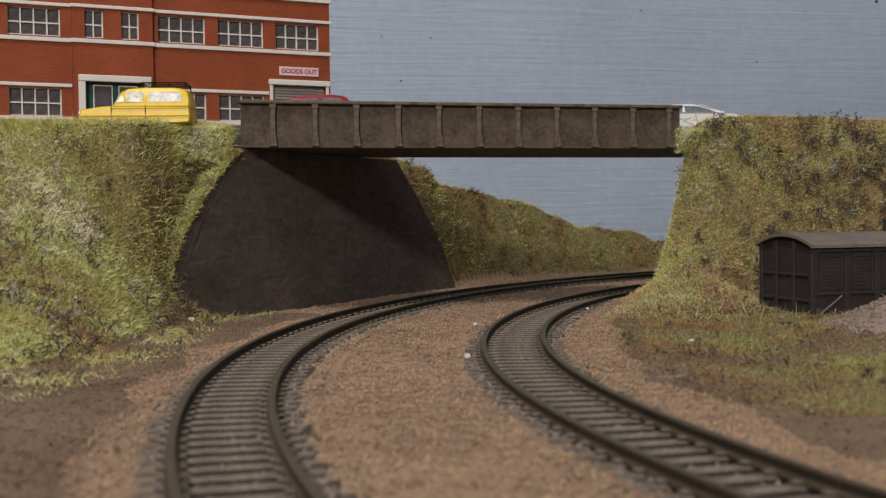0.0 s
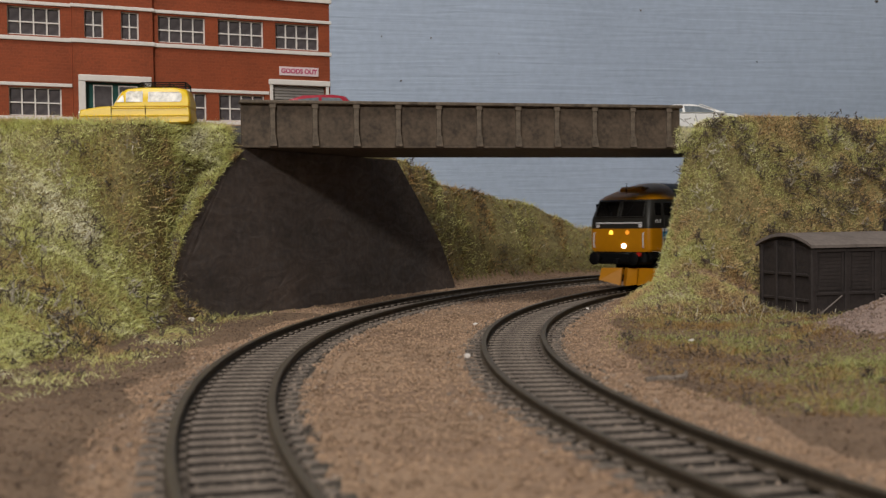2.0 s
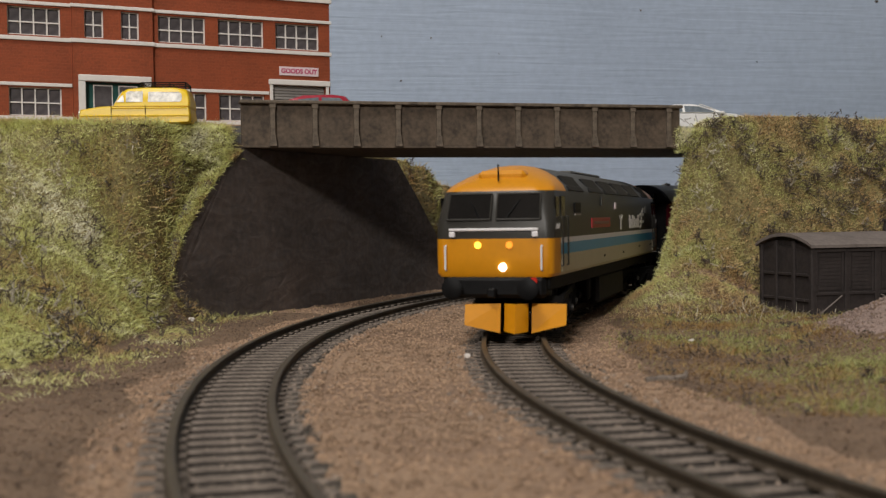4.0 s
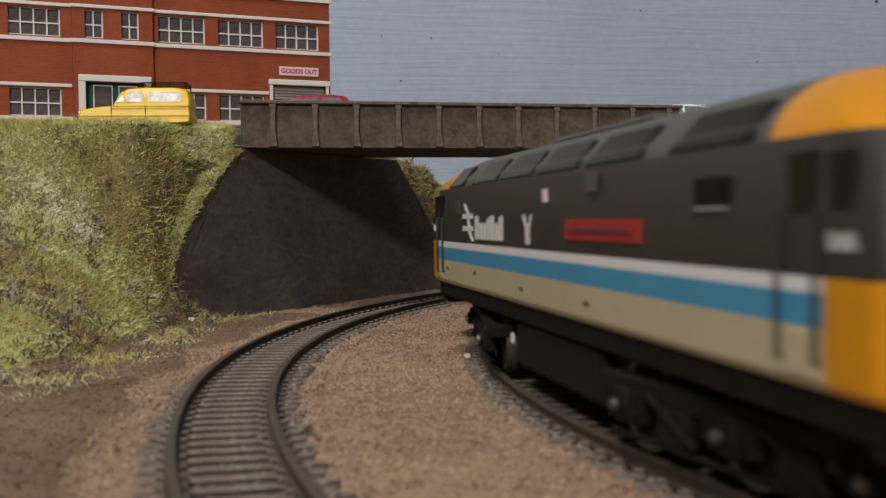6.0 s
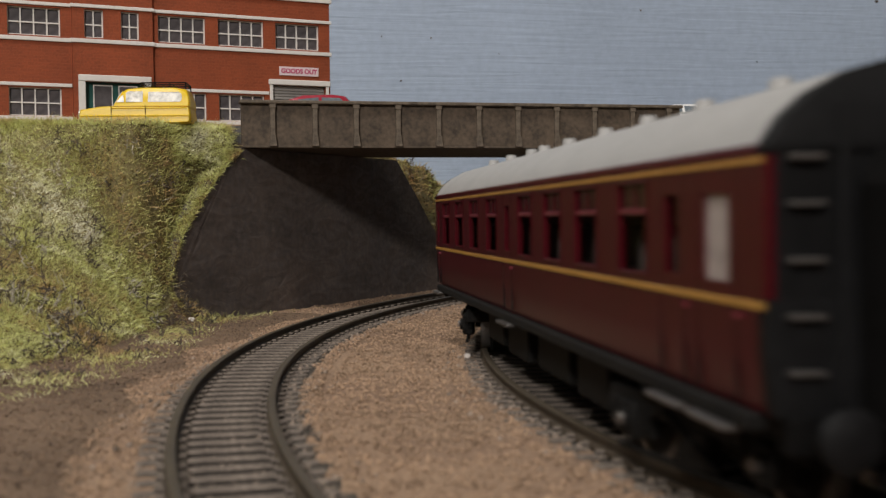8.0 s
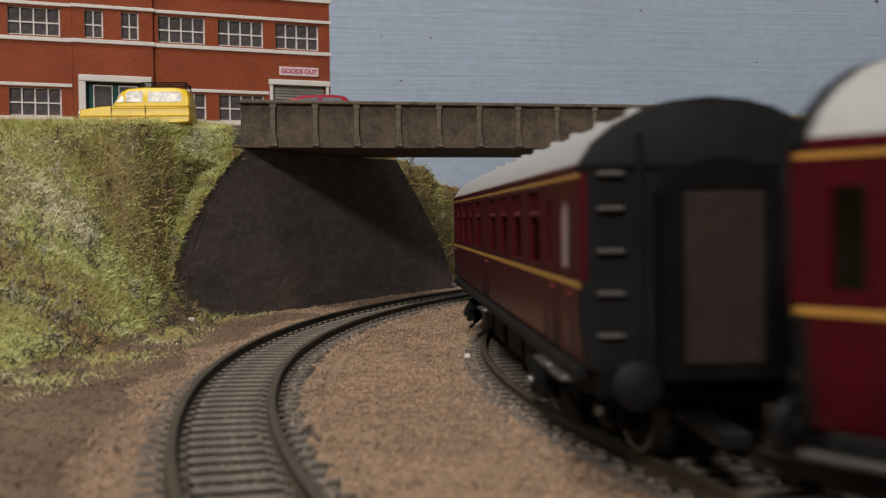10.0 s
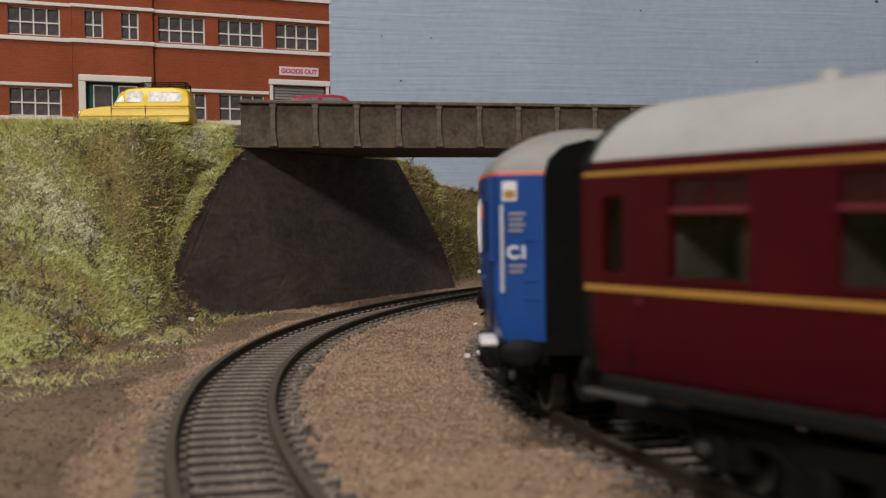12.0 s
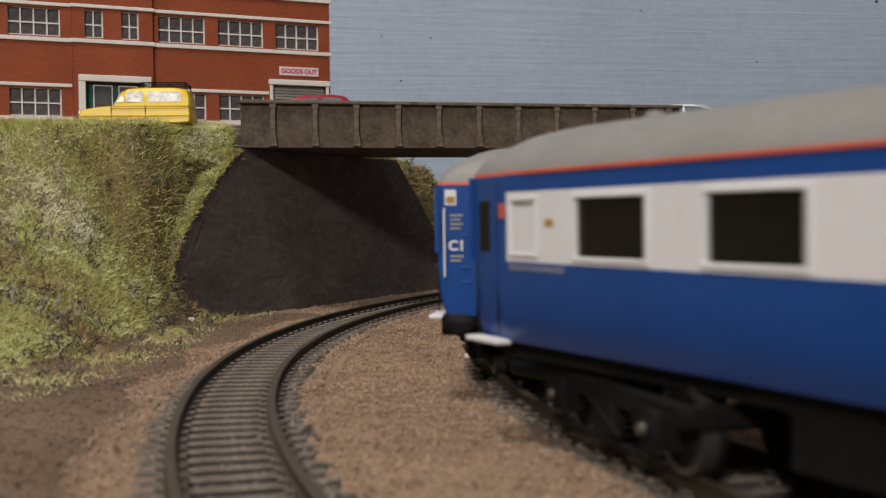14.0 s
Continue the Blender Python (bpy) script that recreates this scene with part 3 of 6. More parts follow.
# ---- abutment wall and girder bridge ----
def build_abutment():
    """Dark wall along the left bank; its top slopes down at both ends."""
    s = Shape()
    out = [(-54, -8), (-49, 8), (-38, 30), (-20, 50), (-4, 62), (0, 64.4), (128, 64.4), (130, 63), (150, 46), (176, 22), (192, 0), (196, -8)]
    s.prism(out, 0, 7, "y")
    ob = s.make("abutment_wall", M_CONC)
    bm = bmesh.new()
    bm.from_mesh(ob.data)
    bmesh.ops.triangulate(bm, faces=[f for f in bm.faces if len(f.verts) > 4])
    bmesh.ops.subdivide_edges(bm, edges=bm.edges, cuts=5, use_grid_fill=True)
    for v in bm.verts:
        p = v.co * 1000
        v.co.y += 0.0003 * noise.noise(Vector((p.x * 0.06, 0.0, p.z * 0.09))) + 0.00012 * noise.noise(Vector((p.x * 0.25, 3.0, p.z * 0.3)))
    bm.to_mesh(ob.data)
    bm.free()
    place(ob, -80.3, 470, 0, 0, 0, 63.3)
    tagged(ob, "dark grey rough painted bridge abutment with sloping ends", "wall", kind="structure")


def build_bridge():
    br = holder("girder_bridge", -80.3, 470, 65, 14.72, label="weathered brown plate girder road bridge over the tracks", category="bridge")
    L = 193.0
    ribs = (12.6, 29.8, 46.9, 64.6, 82.0, 99.6, 117.0, 134.6, 152.0, 169.9, 187.2)
    for y0, sgn in ((0.0, 1), (74.0, -1)):
        g = Shape().box(0, L, y0 + sgn * 1.2, y0 + sgn * 3.2, 0.2, 17.6, 0.15).make("girder_web", M_GIRDER, br)
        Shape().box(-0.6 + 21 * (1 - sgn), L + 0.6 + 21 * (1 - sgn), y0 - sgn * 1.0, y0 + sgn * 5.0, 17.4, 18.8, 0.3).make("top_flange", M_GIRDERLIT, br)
        Shape().box(-0.2 + 21 * (1 - sgn), L + 0.2 + 21 * (1 - sgn), y0 + sgn * 0.3, y0 + sgn * 4.4, -0.4, 0.4, 0.15).make("bottom_flange", M_GIRDER, br)
        first = None
        skew = 0 if sgn > 0 else 42
        g.location.x = skew * MM
        for x in ribs:
            if first is None:
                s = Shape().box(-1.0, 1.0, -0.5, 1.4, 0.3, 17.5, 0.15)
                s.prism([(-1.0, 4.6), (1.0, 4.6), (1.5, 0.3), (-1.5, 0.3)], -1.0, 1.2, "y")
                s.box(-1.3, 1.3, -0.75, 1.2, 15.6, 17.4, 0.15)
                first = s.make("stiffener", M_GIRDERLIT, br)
                place(first, x + skew, y0, 0, 0, 0, 0 if sgn > 0 else 180)
            else:
                twin(first, br, x + skew, y0, 0, 0, 0, 0 if sgn > 0 else 180)
    Shape().prism([(-4, 3.3), (L + 3, 3.3), (L + 44, 70.6), (-4, 70.6)], -0.25, 1.6, "z").make("deck_slab", M_GIRDER, br)
    Shape().prism([(-4, 3.4), (L + 3, 3.4), (L + 44, 70.5), (-4, 70.5)], 1.7, 8.6, "z").make("deck_fill", M_TARMAC, br)
    c, s_ = math.cos(radians(14.72)), math.sin(radians(14.72))
    for x0, x1 in ((-90, -4.5), (L + 4.5, L + 48)):
        rd = Shape().prism([(x0, 9.0), (x1, 9.0), (x1, 70.5), (x0 + (41 if x0 > 0 else 0), 70.5)], 5.0, 8.6, "z").make("road", M_TARMAC)
        place(rd, -80.3, 470, 65, 0, 0, 14.72)
        tagged(rd, "grey tarmac road leading onto the bridge", "road", kind="structure")


build_abutment()
build_bridge()


# ---- brick factory ----
def fuse(ob):
    """Weld cells into one solid and drop the walls between them."""
    bm = bmesh.new()
    bm.from_mesh(ob.data)
    bmesh.ops.remove_doubles(bm, verts=bm.verts, dist=0.000005)
    seen = {}
    for f in bm.faces:
        seen.setdefault(frozenset(v.index for v in f.verts), []).append(f)
    bmesh.ops.delete(bm, geom=[f for fs in seen.values() if len(fs) > 1 for f in fs], context="FACES")
    bmesh.ops.recalc_face_normals(bm, faces=bm.faces)
    bm.to_mesh(ob.data)
    bm.free()
    return ob


def pierced(s, x0, x1, z0, z1, holes, y0, y1, slot=0):
    xs = sorted({x0, x1, *[h[0] for h in holes], *[h[1] for h in holes]})
    zs = sorted({z0, z1, *[h[2] for h in holes], *[h[3] for h in holes]})
    xs = [x for x in xs if x0 <= x <= x1]
    zs = [z for z in zs if z0 <= z <= z1]
    for a, b in zip(xs[:-1], xs[1:]):
        for c, d in zip(zs[:-1], zs[1:]):
            if not any(h[0] <= (a + b) / 2 <= h[1] and h[2] <= (c + d) / 2 <= h[3] for h in holes):
                s.box(a, b, y0, y1, c, d, 0, slot)
    return s


def factory_window(parent, x0, x1, z0, z1, cols, y):
    w, h, t = x1 - x0, z1 - z0, 0.55
    cuts = [t] + [w * k / cols for k in range(1, cols)] + [w - t]
    holes = []
    for k in range(cols):
        x0_, x1_ = cuts[k] + (0.3 if k else 0), cuts[k + 1] - (0.3 if k < cols - 1 else 0)
        holes += [(x0_, x1_, t, h * 0.47 - 0.3), (x0_, x1_, h * 0.47 + 0.3, h - t)]
    s = pierced(Shape(), 0, w, 0, h, holes, 0.1, 1.4)
    win = s.make("window", M_WHITE, parent, "white framed small-paned window")
    fuse(win)
    place(win, x0, y, z0)
    pane = None
    for k in range(cols):
        for r in (0, 1):
            x = w * k / cols + 0.3
            z = t if r == 0 else h * 0.47 + 0.3
            if pane is None:
                pane = Shape().box(0, w / cols - 0.6, 0, 0.3, 0, h * 0.5 - 0.9).make("pane", M_PANEBACK, win)
                place(pane, x, 0.95, z)
            else:
                twin(pane, win, x, 0.95, z, random.uniform(-1.5, 1.5), 0, random.uniform(-1.5, 1.5))
    return win


def build_factory():
    f = holder("factory_building", -57.8, 611.8, 84, 26.8, label="two-storey red brick factory with white bands and windows", category="building")
    X0 = -235.0
    bays = [(-221, -197.4), (-190, -166.4), (-158.6, -135.0), (-89.3, -65.8), (-59.4, -35.7)]
    upper = [(a, b, 38.9, 52.0) for a, b in bays] + [(-29.4, -5.8, 38.9, 52.0)]
    lower = [(a, b, 1.4, 14.7) for a, b in bays]
    narrow = [(-124.5, -115.6, 38.9, 52.2), (-107.4, -98.8, 38.9, 52.2)]
    dock = [(-31.4, -2.6, 0.0, 20.4)]
    door = [(-124.6, -96.8, 0.0, 18.2)]
    fuse(pierced(Shape(), X0, -130, 0, 65, upper + lower, 0, 4).make("front_wall", M_BRICK, f))
    fuse(pierced(Shape(), -92.3, 0, 0, 65, upper + lower + dock, 0, 4).make("front_wall", M_BRICK, f))
    fuse(pierced(Shape(), -130, -92.3, 0, 65, narrow + door, -2.0, 4).make("entrance_bay", M_BRICK, f))
    Shape().box(-4, 0, 4, 46, 0, 65).make("side_wall", M_BRICK, f)
    Shape().box(X0, X0 + 4, 4, 46, 0, 65).make("side_wall", M_BRICK, f)
    Shape().box(X0 + 4, -4, 42, 46, 0, 65).make("back_wall", M_BRICK, f)
    Shape().box(X0 + 4, -4, 4.1, 41.9, 60, 61).make("roof", M_TARMAC, f)
    Shape().box(X0 + 4, -4, 9, 9.6, 0, 59).make("inner_screen", M_PANEBACK, f)
    for a, b, y in ((X0, -130.2, 0), (-130.8, -91.5, -2.0), (-92.1, 0.8, 0)):
        for z0, z1, pr in ((36.3, 38.2, 0.9), (52.9, 54.5, 0.9), (63.6, 65.6, 1.1)):
            Shape().box(a, b, y - pr, y - 0.02, z0, z1, 0.2).make("band", M_WHITE, f, "white moulded band course")
        if y == 0:
            Shape().box(a, b if a < -100 else -33.4, y - 0.7, y - 0.02, 15.2, 16.8, 0.2).make("band", M_WHITE, f, "white moulded band course")
            Shape().box(a, b if a < -100 else -33.4, y - 0.9, y - 0.02, -0.6, 1.2, 0.2).make("plinth", M_WHITE, f, "white plinth")
    Shape().box(-0.02, 0.9, 0, 46, 36.3, 38.2, 0.2).box(-0.02, 0.9, 0, 46, 52.9, 54.5, 0.2).box(-0.02, 1.1, -1.1, 46, 63.6, 65.6, 0.2).make("side_band", M_WHITE, f)
    for h in upper + lower:
        factory_window(f, *h, 4, 1.2)
    for h in narrow:
        factory_window(f, *h, 2, -0.8)
    s = Shape().box(-127.8, -93.6, -3.4, -2.02, 18.2, 21.3, 0.3).box(-127.8, -124.6, -3.2, -2.02, 0, 18.2, 0.2).box(-96.8, -93.6, -3.2, -2.02, 0, 18.2, 0.2)
    s.make("door_surround", M_WHITE, f, "white entrance surround")
    d = Shape().box(-124.6, -96.8, 0.6, 1.4, 0, 18.2).make("entrance_door", M_GREEN, f, "dark green double door with glazed leaves")
    for x in (-120.6, -108.8):
        Shape().box(x, x + 0.5, 0.1, 0.58, 2, 17.0).box(x + 8.6, x + 9.1, 0.1, 0.58, 2, 17.0).box(x + 0.5, x + 8.6, 0.1, 0.58, 16.4, 17.0).box(x + 0.5, x + 8.6, 0.1, 0.58, 2, 2.6).make("leaf_frame", M_WHITE, d)
        Shape().box(x + 0.5, x + 8.6, 0.3, 0.58, 2.6, 16.4).make("leaf_pane", M_PANEBACK, d)
    Shape().box(-33.6, -0.3, -1.6, -0.02, 20.4, 23.2, 0.3).box(-33.0, -31.4, -1.2, -0.02, 0, 20.4, 0.2).box(-2.6, -1.0, -1.2, -0.02, 0, 20.4, 0.2).make("dock_surround", M_WHITE, f, "white loading dock surround")
    sh = Shape().box(-31.4, -2.6, 2.0, 2.4, 0, 20.4).make("roller_shutter", M_SHUTTER, f, "grey ribbed roller shutter")
    slat = None
    for k in range(14):
        if slat is None:
            slat = Shape().box(-31.2, -2.8, 1.2, 2.05, 0.05, 1.36, 0.35).make("slat", M_SHUTTER, sh)
        else:
            twin(slat, sh, 0, 0, k * 1.46)
    sg = Shape().box(-27.8, -6.6, -0.7, -0.02, 25.4, 29.9, 0.15).make("sign", M_SIGN, f, "pale sign lettered GOODS OUT in crimson")
    lettering("GOODS OUT", 3.25, M_SIGNRED, sg, -17.2, -0.78, 27.65, 90, 0, 0)
    slab = Shape().box(-236, 1.5, -5, 48, -13.5, -0.7, 0.5).make("pavement", M_EARTH)
    place(slab, -57.8, 611.8, 84, 0, 0, 26.8)
    tagged(slab, "brown earth terrace on which the factory stands", "terrace", kind="structure")


build_factory()


# ---- road vehicles ----
def wheel(parent, x, y, r, w):
    wh = Shape().rod((0, -w / 2, 0), (0, w / 2, 0), r, 16).make("wheel", M_RUBBER, parent, smooth=True)
    place(wh, x, y, r)
    Shape().rod((0, -w / 2 - 0.15, 0), (0, w / 2 + 0.15, 0), r * 0.55, 12).make("hubcap", M_CHROME, wh, smooth=True)


def section(outline, W, taper):
    """Rings across the width of a car from a side outline, drawn in towards the sides and the top."""
    zt = max(z for _, z in outline)
    zb = min(z for _, z in outline)
    rings = []
    for f, inset in ((-1.0, 0.7), (-0.93, 0.2), (-0.75, 0.0), (0.0, -0.05), (0.75, 0.0), (0.93, 0.2), (1.0, 0.7)):
        ring = []
        mx = sum(x for x, _ in outline) / len(outline)
        mz = (zt + zb) / 2
        for x, z in outline:
            lean = 1 - taper * max(0, (z - zb) / (zt - zb)) ** 1.5
            k = inset
            xx = x - math.copysign(min(k, abs(x - mx)), x - mx)
            zz = z - math.copysign(min(k, abs(z - mz)), z - mz) * 0.8
            ring.append((xx, f * W / 2 * lean, zz))
        rings.append(ring)
    return rings


def car(name, paint, low, cabin, W, side_windows, screen, axles, r, pane=None, **tags):
    c = holder(name, **tags)
    Shape().rings(section(low, W, 0.06)).make("body", paint, c, smooth=True)
    Shape().rings(section(cabin, W * 0.95, 0.17)).make("cabin", paint, c, smooth=True)
    zb, zt = min(z for _, z in cabin), max(z for _, z in cabin)
    for quad in side_windows:
        for sgn in (1, -1):
            vs = []
            for d in (0.12, -0.4):
                for x, z in quad:
                    lean = 1 - 0.17 * max(0, (z - zb) / (zt - zb)) ** 1.5
                    vs.append((x, sgn * (W * 0.95 / 2 * lean + d), z))
            n = len(quad)
            fs = [tuple(range(n)), tuple(range(n, 2 * n))[::-1]] + [(i, (i + 1) % n, n + (i + 1) % n, n + i) for i in range(n)]
            Shape().add(vs, fs).make("side_window", pane or M_CLEAR, c, "pale glazing" if pane is None else "smoky glazing")
    (xa, za), (xb, zb2) = screen
    out = 0.25 if xa > xb else -0.25
    Shape().prism([(xa + out, za), (xb + out, zb2), (xb - out, zb2), (xa - out, za)], -W * 0.36, W * 0.36, "y").make("windscreen", pane or M_CLEAR, c, "pale glazing" if pane is None else "smoky glazing")
    for x in axles:
        for y in (-W / 2 + 2.4, W / 2 - 2.4):
            wheel(c, x, y, r, 2.2)
    return c


def build_cars():
    low = [(-22.4, 3.0), (-22.6, 5.5), (-22.2, 8.0), (-14, 9.2), (-9, 9.4), (0, 9.4), (22, 9.2), (22.6, 6), (22.4, 2.6), (14, 2.2), (-14, 2.2)]
    cab = [(-9.4, 8.6), (-5.4, 14.9), (-3.2, 16.0), (3, 16.5), (16, 16.4), (20.8, 15.6), (22.2, 12.0), (22.4, 8.6)]
    low = [(x * 0.935, z) for x, z in low]
    cab = [(x * 0.935, z) for x, z in cab]
    van = car("three_wheeled_van", M_YELLOWCAR, low, cab, 19.5, [[(-7.0, 10.7), (-4.4, 13.7), (-4.0, 10.7)], [(-3.3, 10.7), (-3.3, 14.2), (-2.4, 14.8), (3.0, 14.8), (3.0, 10.7)], [(5.0, 10.7), (5.0, 14.6), (16.6, 14.5), (17.6, 13.8), (17.8, 11.6), (17.0, 10.7)]],
              ((-8.3, 9.6), (-5.2, 14.6)), (12.5,), 3.6, label="bright yellow three-wheeled van with a black roof rack", category="van")
    wheel(van, -14, 0, 3.9, 2.2)
    rk = Shape()
    for y in (-7, 7):
        rk.rod((2, y, 18.2), (19, y, 18.2), 0.28, 6).rod((2, y, 17.4), (19, y, 17.4), 0.25, 6)
        for x in (2, 7.5, 13, 19):
            rk.rod((x, y, 16.0), (x, y, 18.2), 0.25, 6)
    for x in (2, 6, 10, 14, 19):
        rk.rod((x, -7, 17.4), (x, 7, 17.4), 0.25, 6)
    rk.rod((2, -7, 18.2), (2, 7, 18.2), 0.28, 6).rod((19, -7, 18.2), (19, 7, 18.2), 0.28, 6)
    rk.make("roof_rack", M_BLACK, van, "black wire roof rack")
    for y in (-10.0, 10.0):
        Shape().box(-20.4, 20.4, y - 0.15, y + 0.15, 5.2, 5.7, 0.1).make("side_trim", M_YELLOWCAR, van)
        Shape().box(-8.6, 19.6, y * 0.965 - 0.15, y * 0.965 + 0.15, 8.2, 8.5, 0.1).make("waist_trim", M_YELLOWCAR, van)
        for x in (-8.8, 4.0):
            Shape().box(x - 0.12, x + 0.12, y * 0.965 - 0.1, y * 0.965 + 0.1, 3.2, 9.6).make("door_gap", M_BLACK, van)
    for y in (-6.5, 6.5):
        Shape().rod((-21.5, y, 6.3), (-20.8, y, 6.3), 1.4, 12).make("headlight", M_CLEAR, van)
    place(van, -117.6, 456, 70.4, 0, 0, 4)

    low = [(-26, 3.2), (-26.4, 6), (-26, 9), (-24, 9.6), (10, 9.8), (24, 8.4), (26.2, 7), (26.4, 4), (25.6, 2.6), (-25, 2.4)]
    cab = [(-24.5, 9.2), (-20, 15.0), (-14, 17.0), (0, 17.6), (5, 17.0), (12.5, 9.4)]
    wins = [[(-19, 10), (-16, 15.0), (-7, 16.0), (-7, 10)], [(-5.6, 10), (-5.6, 16.0), (2.6, 15.8), (8.6, 10)]]
    red = car("hatchback_car", M_REDCAR, low, cab, 22, wins, ((12.0, 9.8), (5.6, 16.4)), (-16.5, 15.5), 3.9, M_CARGLASS, label="dark red hatchback car parked on the bridge road", category="car")
    place(red, -50.0, 531, 73.6, 0, 0, 14.7)
    cab = [(-24, 9.0), (-20, 12.6), (-16, 13.5), (-7, 13.8), (-3.5, 13.4), (9.5, 9.3)]
    wins = [[(-20.5, 9.8), (-17.8, 12.0), (-13, 12.5), (-13, 9.8)], [(-11.6, 9.8), (-11.6, 12.7), (-4.6, 12.5), (4.8, 9.8)]]
    low = [(-26, 3.2), (-26.4, 6), (-26, 8.6), (-24, 9.2), (10, 9.6), (14, 9.4), (25.4, 7.0), (27.2, 5.8), (27.2, 3.4), (26, 2.6), (-25, 2.4)]
    white = car("saloon_car", M_WHITECAR, low, cab, 22, wins, ((9.0, 9.7), (-3.2, 13.2)), (-16.5, 16.0), 3.9, M_CARGLASS, label="white saloon car with dark window trim on the road", category="car")
    Shape().prism([(9.4, 9.5), (-3.4, 13.6), (-4.4, 13.6), (8.2, 9.5)], -10.0, -9.2, "y").make("window_trim", M_WHITECAR, white)
    Shape().box(17.4, 19.6, -11.3, -10.9, 6.4, 7.2, 0.1).make("badge", M_BLACK, white)
    Shape().box(5.6, 7.6, -12.2, -10.2, 9.0, 10.3, 0.3).make("door_mirror", M_WHITECAR, white)
    place(white, 121.5, 554, 73.0, 0, 0, 14.7)


build_cars()


# ---- grounded van body used as a hut ----
def build_hut():
    h = holder("van_body_hut", 136.0, 430.0, -5.0, 15.9, label="grimy dark grounded goods van body used as a hut", category="hut")
    W, L, E = 36.0, 74.0, 28.2
    Shape().box(0.6, L - 0.6, 0.6, W - 0.6, 0, E - 0.4, 0.2).make("body", M_WAGON, h)
    prof = [(-1.4, E - 0.9), (-1.4, E + 0.2)]
    prof += [(-1.4 + (W + 2.8) * k / 12, E + 0.2 + 4.4 * math.sin(math.pi * k / 12) ** 0.8) for k in range(1, 12)]
    prof += [(W + 1.4, E + 0.2), (W + 1.4, E - 0.9)]
    prof += [(W + 1.4 - (W + 2.8) * k / 12, E - 0.9 + 4.2 * math.sin(math.pi * k / 12) ** 0.8) for k in range(1, 12)]
    Shape().prism(prof, -1.2, L + 1.2, "x").make("roof", M_WAGROOF, h, "grey curved canvas roof", smooth=True)
    Shape().prism([(0.8 + (W - 1.6) * k / 12, E - 0.5 + (4.0 * math.sin(math.pi * k / 12) ** 0.8 if 0 < k < 12 else 0)) for k in range(13)], 0.7, L - 0.7, "x").make("end_gable", M_WAGON, h)
    for y in (0.0, 11.5, 23.5, W - 2.0):
        Shape().box(-0.3, 0.6, y, y + 2.0, 0, E + (1.5 if 5 < y < 30 else 0), 0.2).make("end_post", M_WAGON, h)
    for y0, y1 in ((2.0, 11.5), (13.5, 23.5), (25.5, W - 2)):
        for z in (7.0, 16.5):
            Shape().box(-0.1, 0.6, y0 + 0.2, y1 - 0.2, z, z + 1.2, 0.2).make("end_rail", M_WAGON, h)
    for x in (0.0, 14.0, 27.0, 46.0, 59.0, L - 2.0):
        Shape().box(x, x + 1.8, -0.3, 0.6, 0, E - 1.4, 0.2).make("side_post", M_WAGON, h)
    for z0, z1 in ((0.0, 2.2), (9.6, 10.8), (E - 2.6, E - 1.0)):
        Shape().box(1.8, L - 1.8, -0.15, 0.6, z0, z1, 0.2).make("side_rail", M_WAGON, h)
    for x0, x1 in ((1.9, 13.9), (15.9, 26.9), (28.9, 45.9), (47.9, 58.9), (60.9, L - 2.1)):
        for k in range(10):
            z = 11.6 + k * 1.35
            Shape().box(x0 + 1.2, x1 - 1.2, 0.25, 0.6, z, z + 1.28, 0.06).make("plank", M_WAGON, h)
        for xa, xb in ((x0, x0 + 1.0), (x1 - 1.0, x1)):
            Shape().box(xa, xb, 0.1, 0.6, 10.9, E - 2.7, 0.15).make("panel_stile", M_WAGON, h)
    brace = Shape().rod((3.0, -0.2, 2.6), (12.6, -0.2, 9.4), 0.3, 6).rod((29.5, -0.2, 9.4), (45, -0.2, 2.6), 0.3, 6)
    brace.make("brace", M_WAGROOF, h, "thin diagonal brace")
    Shape().rod((46, 18, E + 3), (46, 18, E + 8.5), 1.6, 12).rod((46, 18, E + 8.5), (46, 18, E + 9.2), 2.1, 12).make("chimney", M_WAGON, h, "short stove chimney", smooth=True)


build_hut()


# ---- the train ----
# where the locomotive's centre is along the inner track, in mm, at times in seconds
RUN = ((0.0, 629.4), (1.0, 510.5), (2.0, 391.5), (2.5, 332.0), (3.0, 272.7), (4.0, 153.8), (5.0, 32.0), (5.5, -29.5), (5.7, -53.0), (6.1, -99.5), (6.5, -151.6), (7.0, -215.4), (7.5, -278.2),
       (8.0, -341.0), (9.0, -465.0), (10.3, -623.6), (11.0, -708.4), (11.5, -768.6), (12.0, -830.0), (13.0, -950.6), (14.0, -1072.0))
OFFSETS = (0.0, 273.0, 558.6, 844.4, 1137.0)
PIVOT = (92.0, 92.0, 92.0, 89.0, 89.0)


def plan_ring(z, hw, hl, rc, yb, draw_in=0.0):
    pts = [(hw, -yb, z), (hw, yb, z)]
    he = hw - draw_in
    for cx_, cy_, a0 in ((he - rc, hl - rc, 0), (-he + rc, hl - rc, 90)):
        pts += [(cx_ + rc * math.cos(radians(a0 + 22.5 * k)), cy_ + rc * math.sin(radians(a0 + 22.5 * k)), z) for k in range(5)]
    pts += [(-hw, yb, z), (-hw, -yb, z)]
    for cx_, cy_, a0 in ((-he + rc, -hl + rc, 180), (he - rc, -hl + rc, 270)):
        pts += [(cx_ + rc * math.cos(radians(a0 + 22.5 * k)), cy_ + rc * math.sin(radians(a0 + 22.5 * k)), z) for k in range(5)]
    return pts


